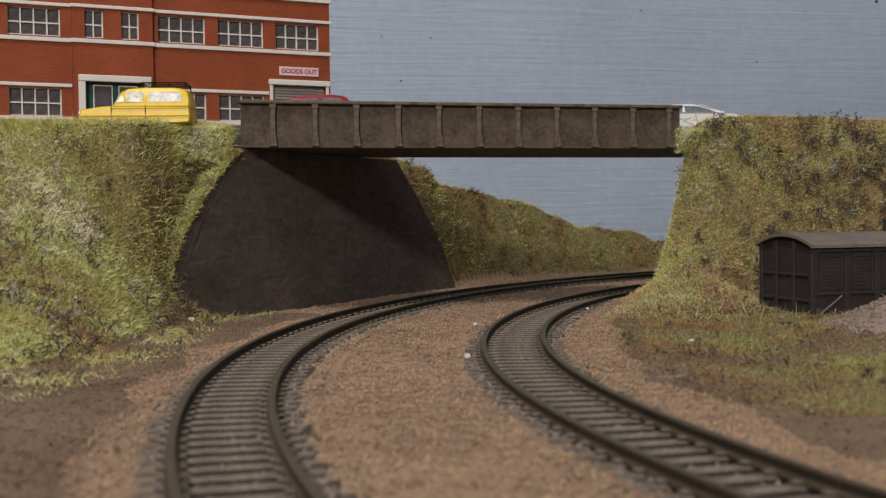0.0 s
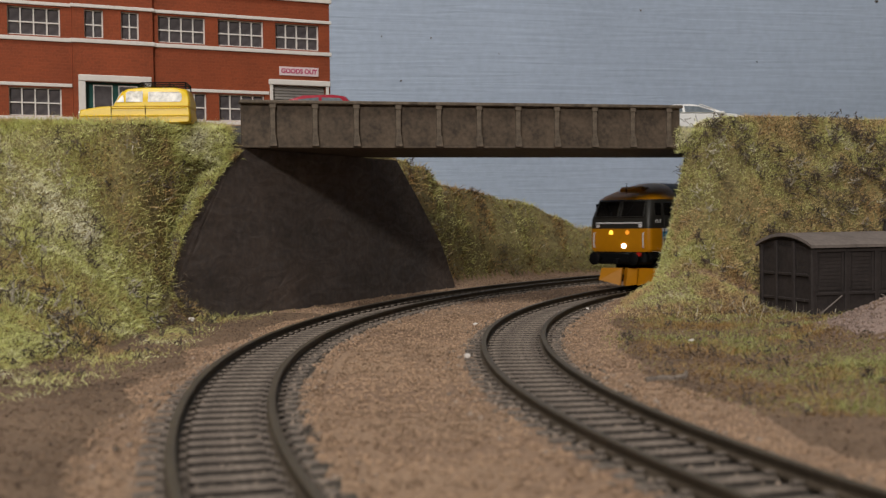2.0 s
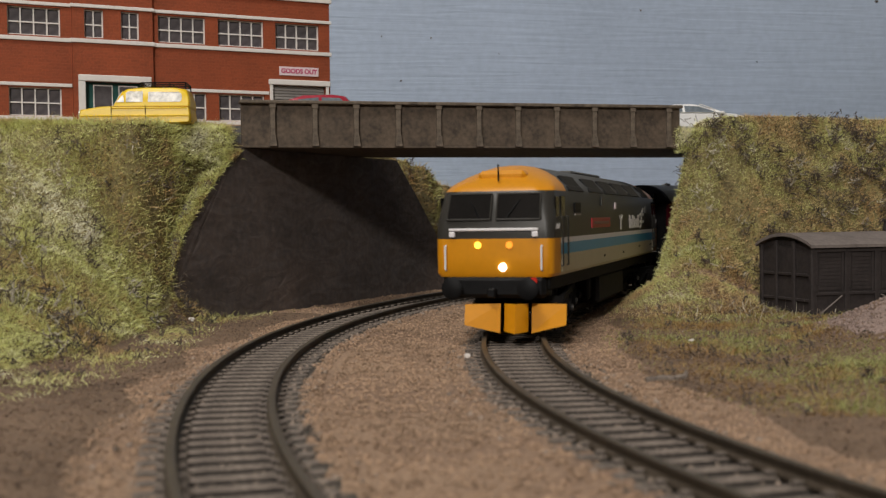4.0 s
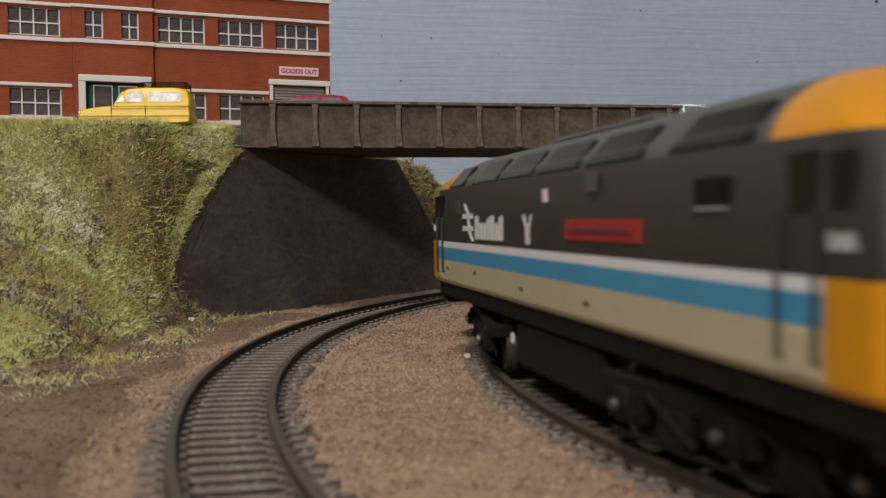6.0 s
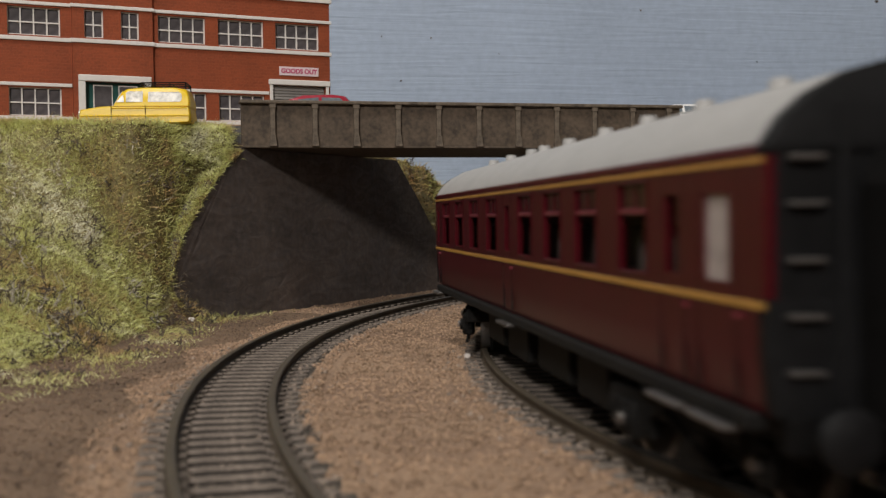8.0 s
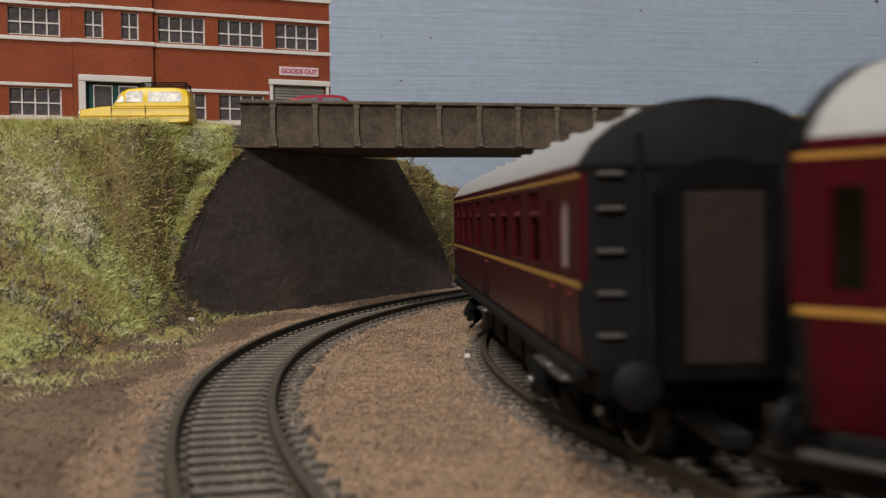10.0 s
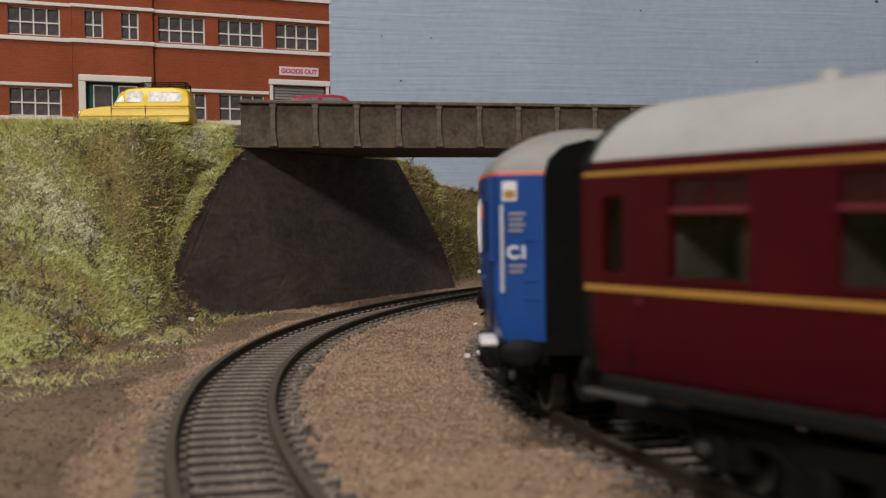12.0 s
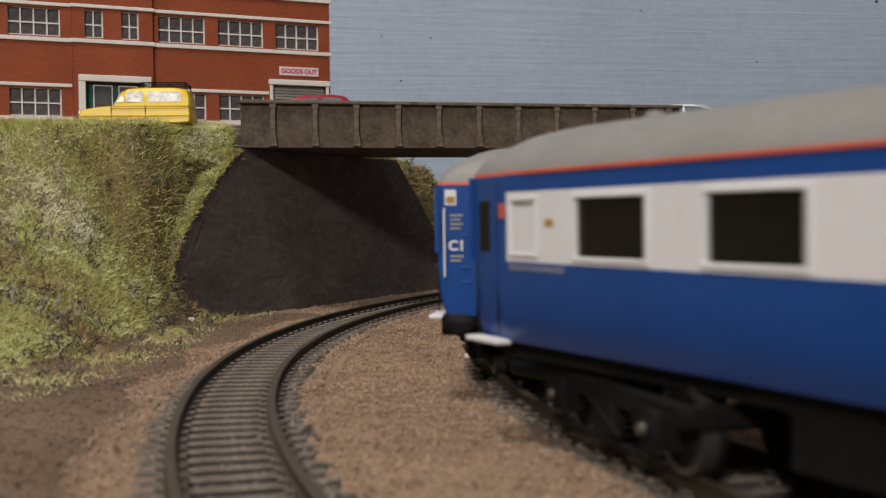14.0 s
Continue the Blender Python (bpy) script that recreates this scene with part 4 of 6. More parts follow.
def shell(slices, side, end, cap):
    """A vehicle body from level slices; side and end give the material slot of each layer."""
    s = Shape()
    rings = [plan_ring(*sl) for sl in slices]
    n = len(rings[0])
    for k in range(len(rings) - 1):
        for i in range(n):
            j = (i + 1) % n
            s.add([rings[k][i], rings[k][j], rings[k + 1][j], rings[k + 1][i]], [(0, 1, 2, 3)], side[k] if i in (0, 12) else end[k])
    s.add(rings[0], [tuple(range(n))[::-1]], side[0])
    s.add(rings[-1], [tuple(range(n))], cap)
    return s


def weld(ob):
    bm = bmesh.new()
    bm.from_mesh(ob.data)
    bmesh.ops.remove_doubles(bm, verts=bm.verts, dist=0.00002)
    bmesh.ops.recalc_face_normals(bm, faces=bm.faces)
    bm.to_mesh(ob.data)
    bm.free()
    ob.data.polygons.foreach_set("use_smooth", [True] * len(ob.data.polygons))
    ob.data.set_sharp_from_angle(angle=radians(32))
    return ob


WHEELS = []


def wheelset(parent, y, r):
    """Two wheels and their axle, each turning about its own middle."""
    for x in (-8.3, 8.3):
        d = 1 if x > 0 else -1
        s = Shape()
        s.rod((-d * 1.2, 0, 0), (d * 1.2, 0, 0), r, 24, slot=0)
        s.rod((-d * 1.9, 0, 0), (-d * 1.2, 0, 0), r + 0.7, 24, slot=1)
        s.rod((d * 1.15, 0, 0), (d * 1.3, 0, 0), r * 0.86, 24, slot=1)
        w = s.make("wheel", [M_STEEL, M_SOOT], parent, "dark steel wheel", smooth=True)
        place(w, x, y, r)
    w = Shape().rod((-11, 0, 0), (11, 0, 0), 1.0, 10).make("axle", M_SOOT, parent, smooth=True)
    place(w, 0, y, r)


def bogie(vehicle, y, axles, r, length, bend):
    b = holder("bogie_pivot", 0, y, 0)
    s = Shape()
    for x in (-12.6, 12.6):
        out = 1 if x > 0 else -1
        s.box(x - 0.9, x + 0.9, -length / 2, length / 2, r + 0.8, r + 4.2, 0.4)
        for a in axles:
            s.box(x - 1.4, x + 1.4 + 0.5 * out, a - 2.4, a + 2.4, r - 2.8, r + 2.6, 0.5)
            s.rod((x, a, r), (x + out * 2.6, a, r), 1.6, 10)
            s.box(x - 0.9, x + 0.9, a - 5.6, a + 5.6, r - 2.4, r - 1.0, 0.3)
            for d in (-4.6, 4.6):
                for k in range(5):
                    s.rod((x + out * 0.4, a + d, r - 1.0 + k * 0.75), (x + out * 0.4, a + d, r - 0.5 + k * 0.75), 1.35, 8)
        for a, c in zip(axles[:-1], axles[1:]):
            m = (a + c) / 2
            s.box(x - 1.0, x + 1.2, m - 4, m + 4, r - 4.0, r + 1.2, 0.4)
            s.rod((x + out * 1.2, m - 6.5, r + 2.2), (x + out * 1.2, m + 6.5, r - 3.2), 0.55, 6)
        s.rod((x + out * 0.6, axles[0] - 4, r - 4.4), (x + out * 0.6, axles[-1] + 4, r - 4.4), 0.5, 6)
    for a in (-length / 2 + 0.8, length / 2 - 0.8, 0):
        s.box(-12.6, 12.6, a - 1.2, a + 1.2, r + 1, r + 4, 0.3)
    s.box(-9, 9, -8, 8, r + 3.5, r + 7.5, 0.4)
    fr = s.make("bogie", M_SOOT, vehicle, "grimy black bogie with springs and axleboxes", smooth=True)
    bpy.data.objects.remove(b)
    place(fr, 0, y, 0, 0, 0, bend)
    cap = None
    for a in axles:
        wheelset(fr, a, r)
        for out in (-1, 1):
            if cap is None:
                cap = Shape().rod((-0.4, 0, 0), (0.4, 0, 0), 1.0, 12, 0.8).make("journal_cap", M_STEEL, fr, "worn grey journal cap", smooth=True)
                place(cap, out * 15.4, a, r)
            else:
                twin(cap, fr, out * 15.4, a, r)
    return fr


def buffers(vehicle, y, z, x=11.4, big=3.2, flat=1.0):
    d = 1 if y > 0 else -1
    for sx in (-x, x):
        s = Shape().rod((sx, y - d * 1, z), (sx, y + d * 3.6, z), 1.7, 14).rod((sx, y + d * 3.6, z), (sx, y + d * 4.6, z), big * 0.92, 18, big).rod((sx, y + d * 4.6, z), (sx, y + d * 5.0, z), big, 18, big * 0.8)
        s.v = [(a, b, z + (c - z) * flat) for a, b, c in s.v]
        s.make("buffer", M_BLACK, vehicle, smooth=True)


def panel(name, mat, parent, x, y0, y1, z0, z1, t=0.16, label="", c=0.08):
    d = 1 if x > 0 else -1
    return Shape().box(x - 0.3 * d, x + t * d, y0, y1, z0, z1, c).make(name, mat, parent, label)


def bars(name, mat, parent, x, y0, y1, z0, z1, n, label=""):
    """Lettering that is not spelled out: upright bars in the space of the word."""
    s = Shape()
    w = (y1 - y0) / n
    for k in range(n):
        h = z1 if k % 5 in (0, 3) else z0 + (z1 - z0) * 0.78
        ya, yb = y0 + k * w, y0 + k * w + w * 0.8
        s.box(x, x + 0.14, ya, ya + w * 0.34, z0, h, 0.05)
        if k % 3 != 1:
            s.box(x, x + 0.13, ya + w * 0.34, yb, h - (z1 - z0) * 0.24, h - 0.1, 0.03)
        if k % 2 == 0:
            s.box(x, x + 0.13, ya + w * 0.34, yb, z0 + 0.1, z0 + (z1 - z0) * 0.24, 0.03)
    return s.make(name, mat, parent, label)


def build_loco():
    v = holder("diesel_locomotive", label="dark grey diesel locomotive with blue stripe and yellow ends", category="locomotive")
    H, B = 119.5, 109.0
    w = 18.0
    sl = [(17.6, w - 0.8, H - 0.4, 2.6, B), (18.6, w - 0.1, H, 2.6, B), (23.9, w, H, 2.6, B), (27.3, w, H, 2.6, B), (28.9, w, H, 2.6, B), (33.5, w - 0.05, H - 0.2, 2.8, B),
          (43.0, w - 0.9, H - 3.6, 5.5, B - 13), (45.0, w - 2.0, H - 6, 7, B - 14), (47.4, w - 4.6, H - 10.5, 9, B - 16), (49.6, w - 8.4, H - 16, 9, B - 18), (50.9, w - 12, H - 21, 5.8, B - 19), (51.4, w - 15.5, H - 25, 2.4, B - 20)]
    side = [2, 2, 3, 4, 0, 0, 1, 1, 1, 1, 1]
    end = [5, 5, 5, 5, 0, 0, 5, 5, 5, 5, 5]
    weld(shell(sl, side, end, 1).make("body", [M_LOCO, M_LOCOROOF, M_CREAM, M_STRIPEB, M_STRIPEW, M_WARN], v))
    Shape().box(-w + 1.6, w - 1.6, -H + 3, H - 3, 13.6, 17.7, 0.4).make("underframe", M_SOOT, v)
    Shape().box(-15.5, 15.5, -28, 30, 3.5, 13.8, 1.2).box(-13, 13, -36, -29, 5, 13, 0.8).box(-13, 13, 31, 37, 5, 13, 0.8).make("fuel_tank", M_SOOT, v)
    panel("tank_plate", M_DULLWHITE, v, 15.6, -32, -30, 8.2, 10.2)
    bend = math.degrees(74 / R_IN)
    front_bogie = None
    for y, sg in ((74, 1), (-74, -1)):
        made = bogie(v, y, (-28, 0, 28), 7.4, 72, sg * bend)
        front_bogie = made if y > 0 else front_bogie
    for e in (1, -1):
        Shape().box(-15.6, 15.6, e * (H - 4) - 3.5, e * (H - 4) + 4.6, 11.4, 17.8, 1.2).make("buffer_beam", M_BLACK, v)
        buffers(v, e * (H + 0.6), 14.4)
        for sx in (-1, 1):
            s = Shape()
            x0, x1 = (0.9, 14.2) if sx > 0 else (-14.2, -0.9)
            q = [(H + 0.1, 34.6), (H - 2.9, 42.2)]
            y_in = [y - 0.8 for y, _ in q]
            lo_, hi_ = q
            s.add([(x0, e * lo_[0], lo_[1]), (x1, e * lo_[0], lo_[1]), (x1 * 0.97, e * hi_[0], hi_[1]), (x0 * 0.97, e * hi_[0], hi_[1]),
                   (x0, e * y_in[0], lo_[1]), (x1, e * y_in[0], lo_[1]), (x1 * 0.97, e * y_in[1], hi_[1]), (x0 * 0.97, e * y_in[1], hi_[1])],
                  [(0, 1, 2, 3), (7, 6, 5, 4), (0, 4, 5, 1), (1, 5, 6, 2), (2, 6, 7, 3), (3, 7, 4, 0)])
            s.make("windscreen", M_TINT, v, "dark cab windscreen")
            fr = Shape()
            for a, b in (((x0, lo_), (x1, lo_)), ((x1, lo_), (x1 * 0.97, hi_)), ((x1 * 0.97, hi_), (x0 * 0.97, hi_)), ((x0 * 0.97, hi_), (x0, lo_))):
                fr.rod((a[0], e * (a[1][0] + 0.05), a[1][1]), (b[0], e * (b[1][0] + 0.05), b[1][1]), 0.3, 6)
            fr.make("windscreen_frame", M_LOCO, v, "thin dark grey windscreen frame")
            fr = Shape().rod((sx * 4, e * (H + 0.4), 34.8), (sx * 7.5, e * (H - 1.9), 40.2), 0.2, 5)
            fr.make("wiper", M_BLACK, v)
            hr = Shape().rod((sx * 14.6, e * (H - 0.4), 19.5), (sx * 14.6, e * (H + 1.0), 19.9), 0.3, 6).rod((sx * 14.6, e * (H + 1.0), 19.9), (sx * 14.6, e * (H + 1.0), 26.6), 0.34, 6).rod((sx * 14.6, e * (H + 1.0), 26.6), (sx * 14.6, e * (H - 0.4), 27), 0.3, 6)
            hr.make("handrail", M_STRIPEW, v, "white handrail")
            Shape().box(sx * 12.6 - 0.9, sx * 12.6 + 0.9, e * H - 0.2, e * H + 0.7, 29.4, 31.0, 0.2).make("lamp_bracket", M_STRIPEW, v)
        Shape().box(-13.6, 13.6, e * H - 0.2, e * H + 0.7, 31.2, 32.0, 0.2).make("front_rail", M_STRIPEW, v, "white rail under the windscreens")
        Shape().box(-7.5, 7.5, e * (H - 13.5) - 3.5, e * (H - 13.5) + 3.5, 46.0, 49.4, 1.2).make("horn_box", M_WARN, v, "yellow horn grille on the cab roof")
        Shape().rod((0, e * (H - 6.5), 46), (0, e * (H - 6.5), 51), 0.25, 5).make("aerial", M_BLACK, v)
        lit = e > 0
        for sx in (-4.8, 4.8):
            Shape().rod((sx, e * (H - 0.2), 27.0), (sx, e * (H + 0.35), 27.0), 1.1, 18, 1.0).make("marker_lamp", (M_AMBER if sx > 0 else M_DIMAMBER) if lit else M_TAIL, v, "lit amber marker lamp" if lit else "unlit red tail lamp", smooth=True)
        hl = Shape().rod((-2.8, e * (H - 0.2), 20.5), (-2.8, e * (H + 0.8), 20.5), 1.25, 18, 1.1).make("headlamp", M_HEAD if lit else M_CLEAR, v, "lit white headlamp" if lit else "unlit headlamp", smooth=True)
        Shape().rod((-12.2, e * (H + 0.4), 16.4), (-12.2, e * (H + 1.6), 16.4), 1.2, 12).make("jumper_socket", M_TAIL, v)
        Shape().box(-1.2, 1.2, e * (H + 0.5) - 2, e * (H + 0.5) + 3, 11.6, 14.4, 0.4).make("coupling_hook", M_BLACK, v)
    for x0, x1, dy, in_ in ((4.6, 14.8, 0, 0), (-3.5, 3.5, 1.4, 1), (-14.8, -4.6, 0, 0)):
        s = Shape()
        base = H + 0.6 - 74
        fl, fr_ = (0, 2.2) if x0 > 0 else (2.2, 0)
        cut = (2.6 if x0 < -10 else 0, 2.6 if x1 > 10 else 0)
        top, low_ = 9.8, 1.4
        front = [(x0, base + dy + fl, top), (x1, base + dy + fr_, top), (x1, base + dy + fr_ + 2.6, low_ + cut[1]), (x0, base + dy + fl + 2.6, low_ + cut[0])]
        if in_:
            front = [(x0, base + dy - 2, top), (0, base + dy + 1.4, top), (0, base + dy + 4, low_), (x0, base + dy, low_ + 0.4)]
        back = [(x, y - 1.2, z) for x, y, z in front]
        s.add(front + back, [(0, 1, 2, 3), (7, 6, 5, 4), (0, 4, 5, 1), (1, 5, 6, 2), (2, 6, 7, 3), (3, 7, 4, 0)])
        if in_:
            front = [(-x, y, z) for x, y, z in front]
            back = [(-x, y, z) for x, y, z in back]
            s.add(front + back, [(3, 2, 1, 0), (4, 5, 6, 7), (1, 5, 4, 0), (2, 6, 5, 1), (3, 7, 6, 2), (0, 4, 7, 3)])
        s.box(-1 if in_ else min(x0, x1) + 3, 1 if in_ else max(x0, x1) - 3, base - 12, base + dy + 0.2, 6.4, 8.6, 0.3)
        s.make("snow_plough", M_WARN, front_bogie, "yellow snow plough blade")
    for sx in (1, -1):
        X = w
        for e in (1, -1):
            panel("cab_side_window", M_TINT, v, sx * (X - 0.35), *sorted((e * 101.5, e * 107.2)), 35.0, 41.4, 0.2)
            panel("quarter_window", M_TINT, v, sx * (X - 0.4), *sorted((e * 109.8, e * 114.4)), 35.0, 41.2, 0.2)
            for yy in (100.0, 108.0):
                s = Shape().rod((sx * (X + 0.5), e * yy, 20.5), (sx * (X + 0.5), e * yy, 35.2), 0.28, 6)
                s.rod((sx * (X - 0.3), e * yy, 20.5), (sx * (X + 0.5), e * yy, 20.5), 0.25, 6).rod((sx * (X - 0.3), e * yy, 35.2), (sx * (X + 0.5), e * yy, 35.2), 0.25, 6)
                s.make("door_handrail", M_LOCO, v)
            panel("cab_door", M_CREAM, v, sx * X, *sorted((e * 101.0, e * 107.4)), 18.9, 23.4, 0.1)
            bars("number_bars", M_DULLWHITE, v, sx * X if sx > 0 else -X - 0.14, *sorted((e * 110.4, e * 115.6)), 31.6, 33.4, 5, "white cab side number bars")
        # double-bar emblem and the word beside it, as plain shapes
        x0 = X if sx > 0 else -X - 0.16
        em = Shape()
        em.box(x0, x0 + 0.16, -72.5, -60, 34.9, 36.1, 0.05).box(x0, x0 + 0.16, -72.5, -60, 31.9, 33.1, 0.05)
        for ya, za, yb_, zb_ in ((-71.4, 38.6, -66.2, 35.5), (-67.0, 32.6, -61.8, 29.6), (-67.2, 35.4, -66.0, 32.6)):
            em.prism([(ya, za), (ya + 2.6, za), (yb_ + 2.6, zb_), (yb_, zb_)], x0, x0 + 0.15, "x")
        em.make("emblem", M_DULLWHITE, v, "white emblem of bars")
        y = -57.5
        for wide, high in ((4.2, 5.4), (3.2, 3.8), (3.4, 3.8), (2.0, 4.8), (4.4, 5.4), (3.3, 3.8), (1.4, 5.2), (1.5, 5.4)):
            Shape().box(x0, x0 + 0.14, y, y + wide, 30.1, 30.1 + high, 0.05).make("word_bar", M_DULLWHITE, v, "plain white bar")
            y += wide + 0.85
        s = Shape()
        s.box(x0, x0 + 0.15, -8.4, -5.4, 29.8, 34.0, 0.05)
        s.prism([(-11.0, 35.6), (-9.2, 35.6), (-7.4, 32.8), (-8.4, 32.8)], x0, x0 + 0.14, "x").prism([(-2.8, 35.6), (-4.6, 35.6), (-6.4, 32.8), (-5.4, 32.8)], x0, x0 + 0.14, "x")
        s.make("crest", M_DULLWHITE, v, "white crest")
        panel("name_plate", M_RED, v, sx * X, 20, 57.5, 31.2, 34.6, 0.3, "red nameplate")
        panel("name_bar", M_PINKBAR, v, sx * (X + 0.2), 23, 54.5, 32.4, 33.4, 0.25, "paler raised bar of lettering")
        panel("data_patch", M_SIGN, v, sx * X, 4.4, 7.2, 37.8, 40.2, 0.12)
        panel("data_patch", M_LOCOROOF, v, sx * X, 32, 37, 39.0, 42.0, 0.12)
        panel("vent", M_BLACK, v, sx * X, 77, 87, 36.4, 39.6, 0.12)
        panel("vent_sill", M_SHUTTER, v, sx * X, 77, 86, 35.6, 36.0, 0.2)
        panel("crew_vent", M_STEEL, v, sx * X, -82.5, -77.0, 36.2, 39.4, 0.08, "small grey side vent")
        for k, (y0, y1) in enumerate(((-95, -75), (-65, -37), (-34, -6), (-3, 25), (28, 56), (66, 92))):
            g = Shape()
            a, b = (w - 1.0, 43.2), (w - 4.9, 47.9)
            up = 0.25
            g.add([(sx * (a[0] + up), y0, a[1] + up), (sx * (a[0] + up), y1, a[1] + up), (sx * (b[0] + up), y1 - 2, b[1] + up), (sx * (b[0] + up), y0 + 2, b[1] + up),
                   (sx * (a[0] - 1), y0, a[1] - 1), (sx * (a[0] - 1), y1, a[1] - 1), (sx * (b[0] - 1), y1 - 2, b[1] - 1), (sx * (b[0] - 1), y0 + 2, b[1] - 1)],
                  [(0, 1, 2, 3), (7, 6, 5, 4), (0, 4, 5, 1), (1, 5, 6, 2), (2, 6, 7, 3), (3, 7, 4, 0)])
            gr = g.make("roof_grille", M_BLACK, v, "black roof side grille")
            n = int((y1 - y0 - 4) / 2.4)
            sl_ = Shape()
            for i in range(n):
                yy = y0 + 2.6 + i * 2.4
                sl_.rod((sx * (a[0] + up), yy, a[1] + up), (sx * (b[0] + up), yy, b[1] + up), 0.22, 5)
            sl_.make("grille_mesh", M_LOCO, gr)
        for y, zz in ((-96, 21.4), (-60, 21.6), (-14, 20.4), (30, 20.6)):
            panel("lifting_mark", M_SOOT, v, sx * X, y, y + 2.2, zz, zz + 0.8, 0.1)
    Shape().box(-6, 6, -30, 30, 50.6, 51.9, 0.6).make("roof_fan_panel", M_LOCOROOF, v)
    return v


def window_frame(s, x, y0, y1, z0, z1, t, proud):
    d = 1 if x > 0 else -1
    xa, xb = sorted((x, x + d * proud))
    s.box(xa, xb, y0 - t, y1 + t, z0 - t, z0, 0.1).box(xa, xb, y0 - t, y1 + t, z1, z1 + t, 0.1).box(xa, xb, y0 - t, y0, z0, z1, 0.1).box(xa, xb, y1, y1 + t, z0, z1, 0.1)


def coach_side(side_x, y0, y1, z0, z1, holes, t=1.0):
    s = Shape()
    d = 1 if side_x > 0 else -1
    xs = sorted((side_x, side_x - d * t))
    ys = sorted({y0, y1, *[h[0] for h in holes], *[h[1] for h in holes]})
    zs = sorted({z0, z1, *[h[2] for h in holes], *[h[3] for h in holes]})
    for a, b in zip(ys[:-1], ys[1:]):
        for c, e in zip(zs[:-1], zs[1:]):
            if not any(h[0] <= (a + b) / 2 <= h[1] and h[2] <= (c + e) / 2 <= h[3] for h in holes):
                s.box(xs[0], xs[1], a, b, c, e)
    return s


def build_maroon_coach():
    v = holder("maroon_coach", label="maroon passenger coach with straw lining and a pale grey roof", category="coach", group="maroon coaches")
    H, w = 125.8, 17.7
    # lower body, window band with real openings, then the roof
    sl = [(14.8, w - 1.0, H, 0.6, H - 2), (16.5, w - 0.5, H, 0.6, H - 2), (21, w - 0.05, H, 0.6, H - 2), (26.6, w, H, 0.6, H - 2)]
    weld(shell(sl, [0, 0, 0], [1, 1, 1], 1).make("lower_body", [M_MAROON, M_BLACK], v))
    big = [(-109, -96), (-84, -71), (-59, -46), (-34, -21), (3, 16), (27, 40), (50, 63), (75, 88)]
    small = [(-121.5, -117.5), (-11.5, -6.5), (95, 100)]
    door = [(108.5, 116)]
    holes = [(a, b, 27.6, 39.4) for a, b in big] + [(a, b, 28.0, 37.6) for a, b in small] + [(a, b, 27.8, 37.4) for a, b in door]
    for sx in (1, -1):
        fuse(coach_side(sx * w, -H, H, 26.6, 41.0, holes).make("window_side", M_MAROON, v))
        panel("upper_lining", M_LINE, v, sx * w, -H + 0.5, H - 0.5, 40.2, 40.8, 0.12, "straw lining")
        panel("lower_lining", M_LINE, v, sx * w, -H + 0.5, H - 0.5, 25.5, 26.3, 0.12, "straw lining")
        for a, b, c, d in holes:
            if (a, b) in door:
                panel("frosted_window", M_FROST, v, sx * (w - 0.5), a, b, c, d, 0.1, "pale frosted window")
                continue
            panel("window_glass", M_GLASS, v, sx * (w - 0.5), a, b, c, d, 0.0)
            if b - a > 8 and d > 38:
                panel("ventilator_pane", M_VENTPANE, v, sx * (w - 0.48), a + 0.1, b - 0.1, 36.0, d - 0.1, 0.0, "ventilator glazing with a painted maroon reflection")
                panel("ventilator_bar", M_PINKBAR, v, sx * (w - 0.3), a, b, 35.3, 36.0, 0.25)
                panel("ventilator_mullion", M_MAROON, v, sx * (w - 0.45), (a + b) / 2 - 0.3, (a + b) / 2 + 0.3, 36.0, 39.4, 0.2)
                fr = Shape()
                window_frame(fr, sx * w, a, b, c, d, 0.5, 0.15)
                fr.make("window_frame", M_MAROON, v)
        for y in (-123.0, -116.5, -13.5, -4.5, 93.2, 102, 106.4, 118):
            panel("door_seam", M_BLACK, v, sx * w, y, y + 0.15, 15.5, 40.0, 0.04)
        for y in (-114, -3, 103.5, 119.5):
            Shape().rod((sx * (w + 0.1), y, 24.6), (sx * (w + 0.7), y, 24.6), 0.3, 8).make("door_handle", M_PINKBAR, v)
        Shape().box(*sorted((sx * (w - 2), sx * (w + 0.4))), -H + 4, H - 4, 12.8, 14.7, 0.3).make("sole_bar", M_SOOT, v)
        for y in (-118, -9, 97, 112):
            Shape().box(*sorted((sx * (w - 0.5), sx * (w + 1.6))), y - 6, y + 6, 12.2, 12.9, 0.2).make("step_board", M_STEEL, v, "grey footstep")
    sl = [(41.0, w, H, 0.6, H - 2), (41.6, w + 0.1, H + 0.3, 0.6, H - 2), (42.2, w - 0.1, H + 0.3, 0.6, H - 2), (44.8, w - 1.8, H + 0.2, 0.6, H - 2), (47.2, w - 4.6, H + 0.1, 0.6, H - 2), (49.4, w - 8.8, H, 0.6, H - 2), (50.4, w - 12.6, H, 0.6, H - 2), (50.8, w - 17, H, 0.4, H - 2)]
    weld(shell(sl, [1, 1, 0, 0, 0, 0, 0], [2, 2, 2, 2, 2, 2, 2], 0).make("roof", [M_COACHROOF, M_MAROON, M_BLACK], v, "pale grey roof"))
    for y in (-96, -70, -44, -30, -6, 22, 48, 74, 100):
        Shape().rod((4.5, y, 49.6), (4.5, y, 51.6), 1.7, 12, 1.3).make("roof_ventilator", M_COACHROOF, v, smooth=True)
        Shape().rod((-4.5, y + 9, 49.6), (-4.5, y + 9, 51.6), 1.7, 12, 1.3).make("roof_ventilator", M_COACHROOF, v, smooth=True)
